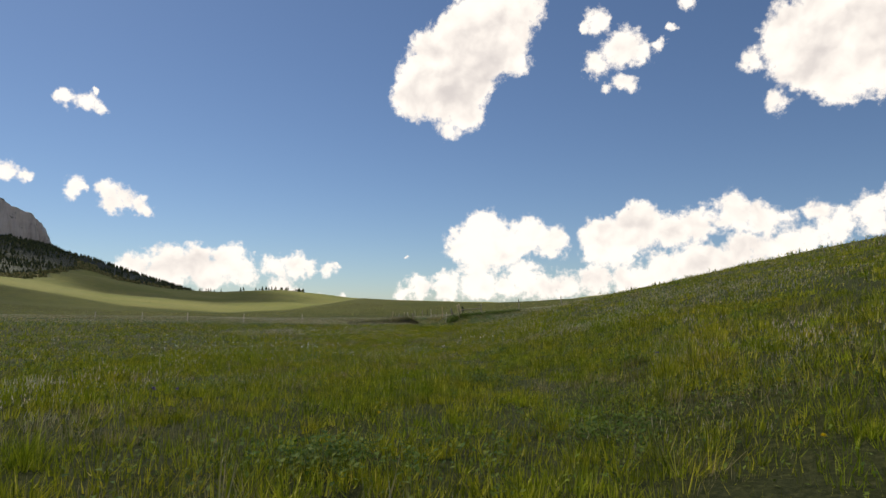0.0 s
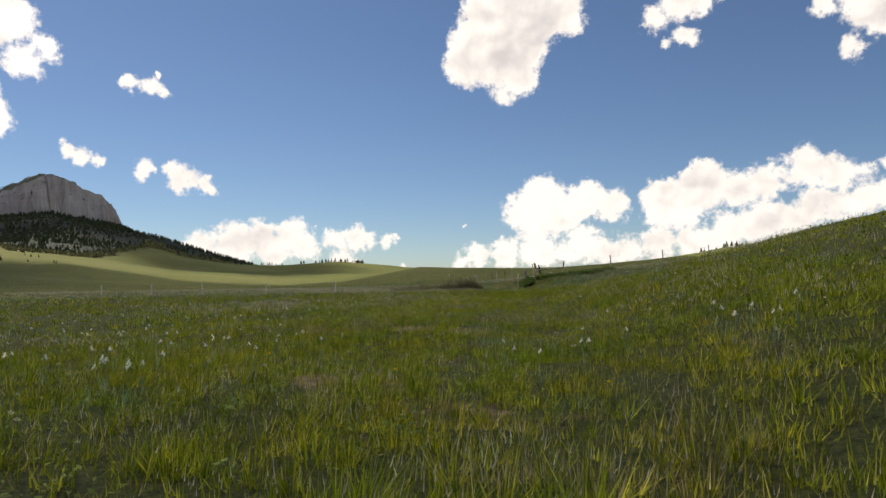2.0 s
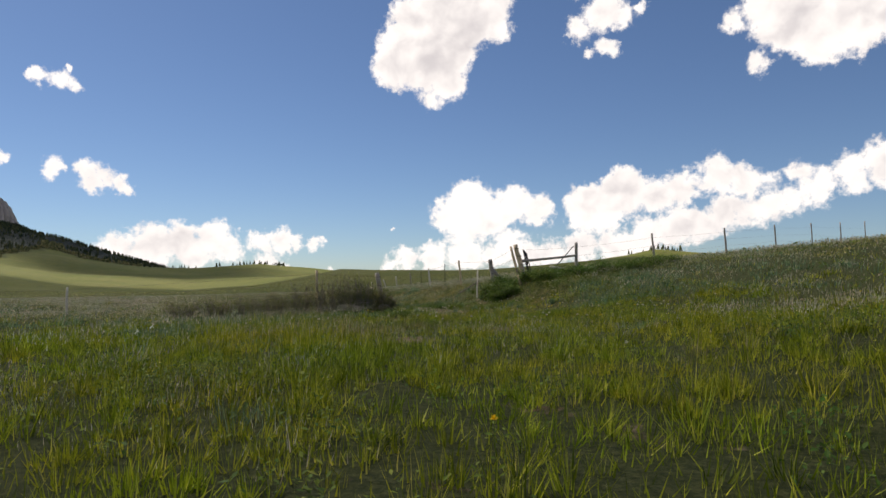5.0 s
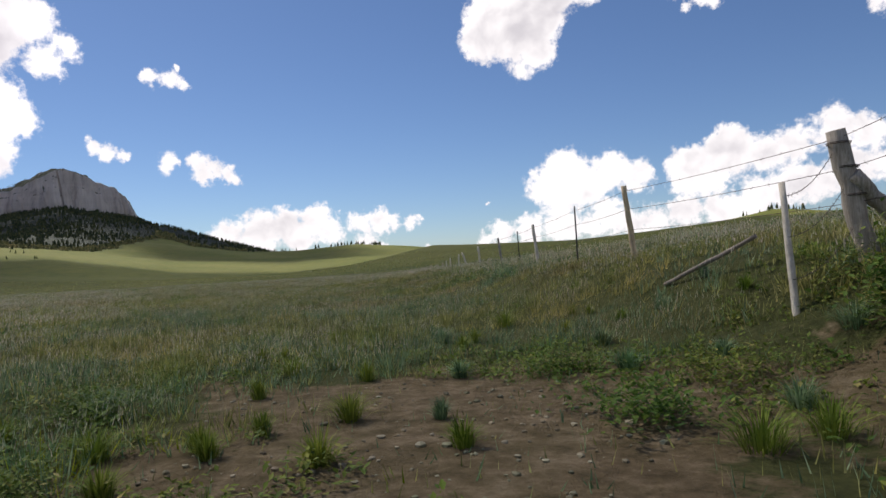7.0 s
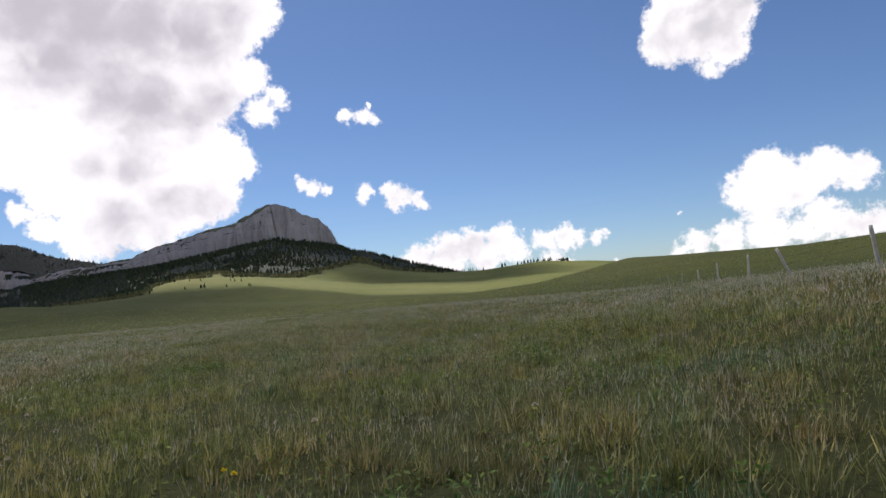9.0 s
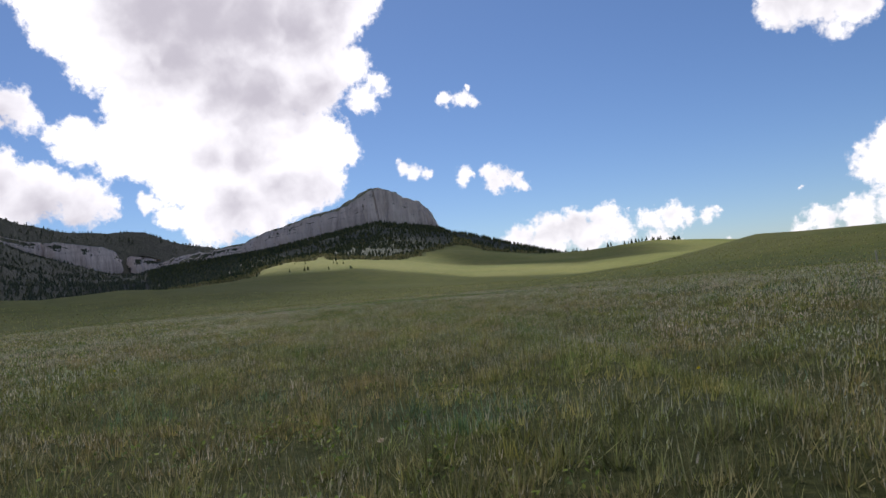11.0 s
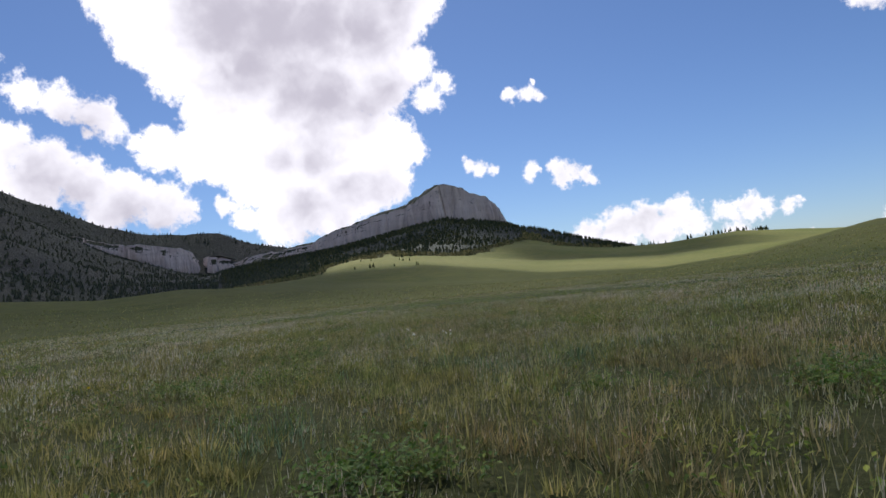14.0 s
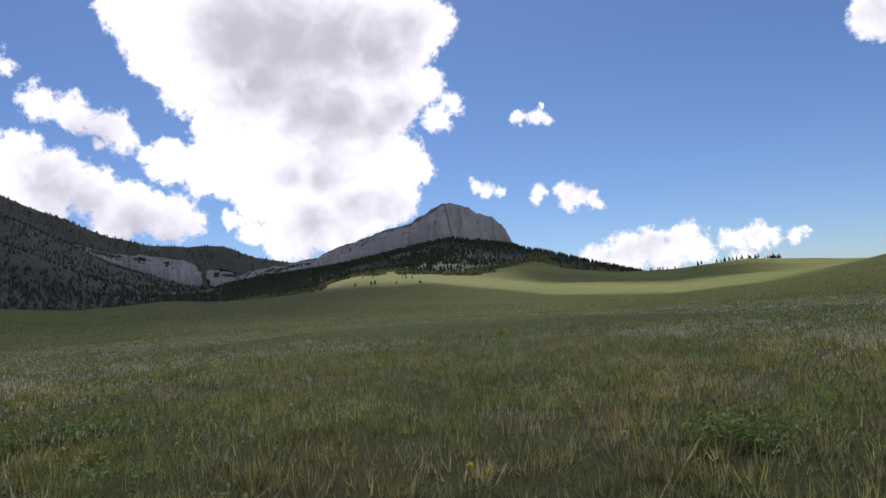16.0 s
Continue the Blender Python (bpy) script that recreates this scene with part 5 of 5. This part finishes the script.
for k, (px, py, w) in enumerate(TUFTS):
    blue = k % 3 == 0
    grass_tuft(px, py, w, 0.12 + 0.5 * w, 170, M_BLUE_GRASS if blue else M_TUFT, "blue-green bunch grass on trodden earth" if blue else "bright green bunch grass on trodden earth", 820 + k)


def dead_branch(x, y, reach, seed):
    """A sprawl of bare bleached twigs at the foot of the shrub."""
    rnd = random.Random(seed)
    root = new("dead_branch")
    root.location = (x, y, hz(x, y))
    tagged(root, "bare bleached dead branch fallen from the shrub", "branch", group="dead branches")
    for k in range(9):
        bm = bmesh.new()
        a = rnd.uniform(-0.7, 0.9)
        p0 = Vector((-0.3 * reach, rnd.uniform(-0.1, 0.1), 0.16 + rnd.uniform(0, 0.16)))
        p2 = p0 + Vector((cos(a), sin(a) * 0.6, rnd.uniform(-0.3, 0.25))) * reach * rnd.uniform(0.5, 1.0)
        p2.z = max(p2.z, 0.02)
        p1 = p0.lerp(p2, 0.5) + Vector((0, rnd.uniform(-0.06, 0.06), 0.06))
        tube(bm, [p0, p1, p2], [0.007, 0.005, 0.002], 5, k, 0.1, False)
        for _ in range(3):
            q = p1.lerp(p2, rnd.uniform(0, 0.9))
            tube(bm, [q, q + Vector((rnd.uniform(-0.1, 0.2), rnd.uniform(-0.1, 0.1), rnd.uniform(-0.05, 0.14)))], [0.003, 0.001], 4, k, 0.1, False)
        part("twig", bm, M_DEAD_TWIG, root)


M_DEAD_TWIG = wood_material("bleached_twigs", (0.34, 0.29, 0.24), (0.66, 0.59, 0.50))
for k, (px, py, w) in enumerate(((-4.25, 72.1, 0.7), (-3.55, 72.9, 0.5), (-4.7, 72.0, 0.6))):
    dead_branch(px, py, w, 860 + k)


# ---------------- wires ----------------
def wire_run(points, drop, label, seed):
    """One sagging strand of barbed wire through the given points, with twisted barbs."""
    rnd = random.Random(seed)
    bm = bmesh.new()
    line = []
    for a, b in zip(points, points[1:]):
        a, b = Vector(a), Vector(b)
        for k in range(8):
            f = k / 8
            line.append(a.lerp(b, f) - Vector((0, 0, drop * 4 * f * (1 - f))))
    line.append(Vector(points[-1]))
    tube(bm, line, 0.0032, 4, seed, 0.0, False)
    for a, b in zip(line, line[1:]):
        for f in (0.25, 0.75):
            c = a.lerp(b, f)
            d = Vector((rnd.uniform(-1, 1), rnd.uniform(-1, 1), rnd.uniform(-1, 1))).normalized() * 0.022
            tube(bm, [c - d, c + d], 0.0025, 3, 0, 0.0, False)
    me = bpy.data.meshes.new("barbed_wire")
    bm.to_mesh(me)
    bm.free()
    me.materials.append(M_WIRE)
    tagged(new("barbed_wire", me), label, "wire", group="fence wires")


def strands(posts, levels, label, seed, drop=0.03):
    for k, f in enumerate(levels):
        wire_run([(x + lx * f, y + ly * f, b + (t - b) * f) for x, y, b, t, lx, ly in posts], drop, label, seed + k)


def stand(x, y, top, lx=0.0, ly=0.0, base=None):
    return (x, y, hz(x, y) if base is None else base, top, lx, ly)


HILL = [stand(1.90, 78.2, 1.68, -0.45, 0.1), stand(4.15, 79.3, 1.78), stand(9.34, 84.74, 2.47, -0.1), stand(15.9, 91.1, 3.14, -0.1), stand(23.1, 99.0, 3.89), stand(30.1, 106.4, 4.55), stand(37.9, 114.9, 5.22), stand(46.0, 123.5, 5.95)]
ALONG = [stand(1.90, 78.2, 1.68, -0.45, 0.1), stand(0.78, 80.0, 1.15, -0.22, 0.1), stand(-0.44, 85.83, 1.30, -0.14, 0.05), stand(-1.26, 89.2, 1.21), stand(-2.12, 94.1, 1.06, -0.12, 0.2), stand(-2.75, 97.1, 0.98), stand(-3.61, 102.0, 0.91, -0.12), stand(-5.18, 110.3, 0.59), stand(-6.5, 117.45, 0.19, -0.45, 0.3), stand(-7.9, 123.4, 0.1)]
ACROSS = [stand(-3.58, 73.54, 0.57, -0.2), stand(-6.08, 75.1, 0.72), stand(-17.4, 79.5, hz(-17.4, 79.5) + 1.2), stand(-25.4, 82.6, hz(-25.4, 82.6) + 1.2), stand(-33.7, 85.8, hz(-33.7, 85.8) + 1.2), stand(-41.0, 88.7, hz(-41.0, 88.7) + 1.2), stand(-49.0, 91.8, hz(-49.0, 91.8) + 1.2)]
strands(HILL, (0.35, 0.6, 0.86), "sagging rusty barbed wire up the hillside fence", 501)
strands(ALONG, (0.4, 0.68, 0.93), "rusty barbed wire between meadow fence posts", 511)
strands(ACROSS, (0.4, 0.68, 0.92), "rusty barbed wire across the meadow", 521)
strands([stand(0.78, 80.0, 1.15, -0.22, 0.1), stand(-0.09, 79.5, 0.68, 0.1, 0.45, -0.58)], (0.3, 0.6, 0.9), "slack barbed wire of the open wire gate", 531, 0.12)


# ---------------- gate brace ----------------
def bar(name, a, b, r0, r1, mat, label, category, seed, group=""):
    bm = bmesh.new()
    a, b = Vector(a), Vector(b)
    rnd = random.Random(seed)
    pts = [a.lerp(b, k / 8) + Vector((rnd.uniform(-1, 1), rnd.uniform(-1, 1), rnd.uniform(-1, 1))) * r0 * 0.2 for k in range(9)]
    tube(bm, pts, [r0 + (r1 - r0) * k / 8 for k in range(9)], 9, seed, 0.08)
    ob = part(name, bm, mat)
    return tagged(ob, label, category, group)


bar("brace_rail", (1.74, 78.35, 1.00), (4.15, 79.3, 1.22), 0.062, 0.045, M_GREY_WOOD, "weathered round rail bracing two gate posts", "rail", 601)
bar("brace_stick", (3.0, 78.9, 0.55), (4.05, 79.25, 1.62), 0.022, 0.018, M_DARK_WOOD, "thin dark diagonal brace stick against the post", "stick", 602)
bar("gate_pole", (1.24, 78.0, 1.58), (1.52, 77.35, 0.0), 0.05, 0.056, M_TAN_WOOD, "split tan pole wired against the gate post", "pole", 603)
bar("loose_log", (2.82, 78.0, 0.74), (3.36, 78.0, 0.66), 0.05, 0.045, M_PALE_WOOD, "short bleached log lying on the shrubs", "log", 604)
bar("fallen_rail", (-0.70, 82.0, hz(-0.70, 82.0) + 0.02), (0.12, 81.1, hz(0.12, 81.1) + 0.3), 0.028, 0.024, M_TWIG, "fallen weathered rail lying in the grass", "rail", 606)
bar("prop_log", (0.66, 80.0, 0.72), (1.15, 80.1, 0.15), 0.075, 0.08, M_GREY_WOOD, "thick split log propping the short post", "log", 605)
for k, (ax, bx) in enumerate(((1.80, 2.02), (1.85, 2.08), (1.90, 2.10), (1.95, 2.20))):
    bm = bmesh.new()
    a, b = Vector((ax, 78.5 + 0.03 * k, 1.50 - 0.05 * k)), Vector((bx, 78.4 + 0.03 * k, 0.15))
    for w0, w1, o in ((0.038, 0.006, 0.0), (0.006, 0.036, 0.018)):
        vs = [bm.verts.new(p + Vector((sx * w0 / 2, sy * w1 / 2 + o, 0))) for p in (b, a) for sx, sy in ((-1, -1), (1, -1), (1, 1), (-1, 1))]
        for i, j in ((0, 1), (1, 2), (2, 3), (3, 0)):
            bm.faces.new((vs[i], vs[j], vs[j + 4], vs[i + 4]))
        bm.faces.new(vs[4:])
    for q in range(22):
        bmesh.ops.create_cube(bm, size=0.013, matrix=Matrix.Translation(b.lerp(a, q / 22) + Vector((0, -0.009, 0))))
    tagged(part("steel_fence_post", bm, M_STEEL), "dark studded steel post leaning on the gate brace", "fence post", "steel fence posts")


def wire_wrap(x, y, z, r, turns, seed):
    bm = bmesh.new()
    n = turns * 14
    tube(bm, [(x + r * cos(2 * pi * k / 14), y + r * sin(2 * pi * k / 14), z + 0.012 * k / 14) for k in range(n)], 0.004, 4, seed, 0, False)
    ob = part("wire_binding", bm, M_WIRE)
    tagged(ob, "dark wire bound round the gate post", "wire", "wire bindings")


for k, f in enumerate((0.45, 0.68, 0.88)):
    wire_wrap(1.90 - 0.45 * f, 78.2 + 0.1 * f, hz(1.90, 78.2) + (1.68 - hz(1.90, 78.2)) * f, 0.108, 3, k)
    wire_wrap(-3.58 - 0.2 * f, 73.54, hz(-3.58, 73.54) + (0.57 - hz(-3.58, 73.54)) * f, 0.09, 2, k)
    wire_wrap(0.78 - 0.22 * f, 80.0 + 0.1 * f, hz(0.78, 80.0) + (1.15 - hz(0.78, 80.0)) * f, 0.104, 2, k)


# ---------------- flowers ----------------
def iris(seed):
    """A wild iris: stalk, sword leaves and a white flower of falls and standards."""
    rnd = random.Random(seed)
    root = new("wild_iris")
    h = rnd.uniform(0.50, 0.60)
    bm = bmesh.new()
    tube(bm, [(0, 0, -0.05), (0.01, 0, h * 0.5), (0.0, 0.015, h)], [0.004, 0.0035, 0.003], 5, seed)
    part("stalk", bm, M_BLUE_GRASS, root)
    for k in range(3):
        a = rnd.uniform(0, 2 * pi)
        bm = bmesh.new()
        c, s = cos(a), sin(a)
        pts = []
        for f, w in ((0, 0.007), (0.5, 0.008), (0.85, 0.005), (1, 0.0006)):
            out, up = 0.03 + 0.09 * f * f, h * 0.6 * f
            pts.append((bm.verts.new((c * out - s * w, s * out + c * w, up)), bm.verts.new((c * out + s * w, s * out - c * w, up))))
        for p, q in zip(pts, pts[1:]):
            bm.faces.new((p[0], p[1], q[1], q[0]))
        part("leaf", bm, M_BLUE_GRASS, root)
    for k in range(6):
        fall = k % 2 == 0
        a = k * pi / 3 + rnd.uniform(-0.2, 0.2)
        c, s = cos(a), sin(a)
        bm = bmesh.new()
        pts = []
        for f, w in ((0, 0.004), (0.4, 0.011), (0.75, 0.014 if fall else 0.009), (1, 0.003)):
            out = 0.052 * f if fall else 0.024 * f
            up = h + (0.016 * sin(pi * f) - 0.028 * f * f if fall else 0.055 * f)
            pts.append((bm.verts.new((c * out - s * w, s * out + c * w, up)), bm.verts.new((c * out, s * out, up + 0.003)), bm.verts.new((c * out + s * w, s * out - c * w, up))))
        for p, q in zip(pts, pts[1:]):
            for i in (0, 1):
                bm.faces.new((p[i], p[i + 1], q[i + 1], q[i])).smooth = True
        part("petal", bm, M_PETAL, root)
    tagged(root, "white wild iris in bloom standing in meadow grass", "flower", group="wild irises")
    return root


def scatter(template, spots, seed, size=1.0):
    rnd = random.Random(seed)
    for i, (px, py) in enumerate(spots):
        k = size * rnd.uniform(0.85, 1.1)
        m = Matrix.LocRotScale((px, py, hz(px, py)), Euler((rnd.uniform(-0.15, 0.15), rnd.uniform(-0.15, 0.15), rnd.uniform(0, 6.28))), (k, k, k))
        if i == 0:
            template.matrix_basis = m
        else:
            copy_thing(template, m)


fr = random.Random(77)
spots = [(fr.uniform(-21, -5), 31 + fr.gauss(0, 1.8) + fr.uniform(0, 5)) for _ in range(46)]
spots += [(fr.uniform(-12, -3.5), fr.uniform(44, 60)) for _ in range(22)]
spots += [(fr.uniform(-8.5, -4), fr.uniform(23.5, 28.5)) for _ in range(26)] + [(fr.uniform(1.3, 2.4), fr.uniform(24.5, 27)) for _ in range(7)]
spots += [(fr.uniform(1.0, 7.5), fr.uniform(37, 53)) for _ in range(26)]
far_spots = [(-39.24, 133.66), (-39.04, 133.58), (-38.82, 133.41), (-38.45, 133.24), (-38.84, 134.21), (-38.53, 134.08), (-38.22, 133.59), (-38.09, 133.55)]
spots += [(-1.04, 25.69), (-0.76, 25.32), (-1.15, 26.46), (-0.1, 26.85), (0.61, 29.85), (-0.02, 26.58), (0.05, 28.48), (0.51, 27.06), (1.19, 28.97), (-5.22, 30.41), (-4.85, 29.74), (-5.4, 29.86), (-4.06, 28.18), (-7.15, 35.06)]
for _ in range(56):
    q = fr.uniform(0, 1)
    spots.append((-10.5 + 4.0 * q * q + fr.gauss(0, 0.7), 24 + 24 * q + fr.gauss(0, 0.8)))
scatter(iris(1), spots[::2], 78, 0.82)
scatter(iris(2), spots[1::2], 79, 0.86)
scatter(iris(3), far_spots, 80, 0.8)


def small_flower(name, label, category, mat, h, r, petals, seed):
    rnd = random.Random(seed)
    root = new(name)
    bm = bmesh.new()
    tube(bm, [(0, 0, -0.04), (0.008, 0.004, h * 0.5), (0.0, 0.01, h)], 0.0022, 4, seed)
    part("stalk", bm, M_FORB, root)
    bm = bmesh.new()
    for k in range(petals):
        a, e = 2 * pi * k * 0.618, (0.15 + 1.3 * rnd.random())
        d = Vector((cos(a) * cos(e), sin(a) * cos(e), sin(e)))
        t = Vector((-sin(a), cos(a), 0)) * r * 0.32
        c = Vector((0, 0.01, h))
        bm.faces.new([bm.verts.new(q) for q in (c, c + d * r * 0.6 + t, c + d * r, c + d * r * 0.6 - t)])
    part("flower_head", bm, mat, root)
    return tagged(root, label, category, group=label)


def spread(count, xr, yr, seed):
    rnd = random.Random(seed)
    out = []
    while len(out) < count:
        y = rnd.uniform(*yr)
        x = float(path_x(y)) + rnd.uniform(*xr)
        out.append((x, y))
    return out


scatter(small_flower("yellow_flower", "small yellow wildflower among meadow grass", "flower", M_YELLOW, 0.34, 0.026, 18, 3), [(-3.5, 67.76), (-3.38, 67.69), (0.12, 70.96), (0.27, 71.28), (0.14, 70.37), (0.41, 70.1), (0.75, 70.56), (1.77, 68.88), (0.81, 67.28), (0.67, 67.1), (1.75, 71.68), (1.77, 71.24), (1.88, 71.13), (2.59, 69.5), (0.87, 66.75), (-42.5, 139.46), (-42.45, 139.55), (-10.88, 93.61), (-10.76, 93.55)] + spread(40, (-6, 7), (4, 66), 5) + spread(16, (1.5, 5.5), (63, 69), 6) + spread(14, (-6, 6), (95, 145), 7), 8)
scatter(small_flower("dandelion_clock", "round pale dandelion seed head in grass", "seed head", M_CLOCK, 0.30, 0.030, 40, 4), [(1.84, 70.35), (1.77, 70.04), (1.86, 70.05), (1.48, 69.32), (1.65, 69.87), (2.1, 69.53), (2.17, 69.06), (2.08, 68.85), (-2.35, 67.26), (-2.19, 67.15), (-2.67, 67.77), (-3.22, 69.19), (-2.22, 67.88), (-2.23, 68.07), (-2.08, 67.83), (3.32, 70.44), (-10.64, 92.02), (-8.57, 90.06), (-8.48, 89.89), (-9.96, 91.91), (-8.92, 90.15), (-9.73, 95.24), (-13.25, 94.49), (-10.99, 94.62), (-8.2, 91.1), (-9.24, 98.58), (-8.83, 90.36)] + spread(110, (-4, 6), (62, 72), 9) + spread(46, (2.2, 6.5), (71.5, 76.5), 19) + spread(70, (-6, 7), (84, 146), 10), 11)
scatter(small_flower("white_flower", "small white meadow flower in bloom", "flower", M_CLOCK, 0.36, 0.024, 14, 5), [(-2.67, 16.92), (-2.69, 17.1), (-2.41, 16.84), (-2.41, 17.02), (-2.98, 17.23), (-2.37, 16.44), (-2.24, 16.45), (-1.91, 16.07), (-2.88, 17.5), (-1.95, 16.61), (-1.95, 16.76), (-1.98, 15.85), (-1.85, 15.78), (-1.9, 17.12)] + spread(50, (-6, -1.5), (14, 24), 12) + spread(60, (-7, 7), (22, 64), 13) + spread(50, (-7, 7), (88, 146), 14), 15)
scatter(small_flower("blue_lupine", "violet blue lupine spike in meadow grass", "flower", M_BLUE_PETAL, 0.32, 0.03, 26, 6), [(-3.2, 7.3), (-3.0, 7.4), (-3.3, 7.6), (3.0, 9.5), (3.1, 9.7), (-4.6, 17.0)], 16)


# stones in the gateway
def stones(count, seed):
    rng = np.random.default_rng(seed)
    y = rng.uniform(26, 84, count * 6)
    x = path_x(y) + rng.normal(0.4, 2.2, len(y))
    keep = dirt_cover(x, y) > 0.6
    x, y = x[keep][:count], y[keep][:count]
    z = height(x, y)
    p, f = None, None
    bm = bmesh.new()
    bmesh.ops.create_icosphere(bm, subdivisions=1, radius=1)
    p = np.array([v.co[:] for v in bm.verts])
    f = np.array([[v.index for v in g.verts] for g in bm.faces])
    bm.free()
    size = rng.gamma(1.4, 0.006, len(x)) + 0.004
    v = p[None] * size[:, None, None] * rng.uniform(0.6, 1.25, (len(x), len(p), 1)) * np.array([1, 1, 0.6]) + np.stack([x, y, z + 0.004], 1)[:, None]
    me = mesh_np("field_stones", v.reshape(-1, 3), (f[None] + (np.arange(len(x)) * len(p))[:, None, None]).reshape(-1, 3), M_STONE, False)
    tagged(new("field_stones", me), "small pale stones scattered over trodden earth", "stones", kind="stuff")


stones(3200, 55)


def field_rock(x, y, wide, seed):
    """A pale rounded boulder half sunk in the meadow."""
    bm = bmesh.new()
    bmesh.ops.create_icosphere(bm, subdivisions=3, radius=1)
    rnd = random.Random(seed)
    w = [rnd.uniform(0, 6.28) for _ in range(6)]
    for v in bm.verts:
        c = v.co
        lump = 1 + 0.13 * sin(3 * c.x + w[0]) + 0.11 * sin(4 * c.y + w[1]) + 0.08 * sin(7 * c.z + 3 * c.x + w[2]) + 0.04 * sin(11 * c.y + 9 * c.x + w[3])
        v.co = Vector((c.x * wide, c.y * wide * 0.75, c.z * wide * 0.6)) * lump
    ob = part("field_rock", bm, M_FIELD_ROCK)
    ob.location = (x, y, hz(x, y) + wide * 0.14)
    tagged(ob, "pale grey limestone rock lying in meadow grass", "rock", group="field rocks")


field_rock(-42.7, 136.4, 0.17, 1)
field_rock(-44.7, 136.1, 0.15, 2)
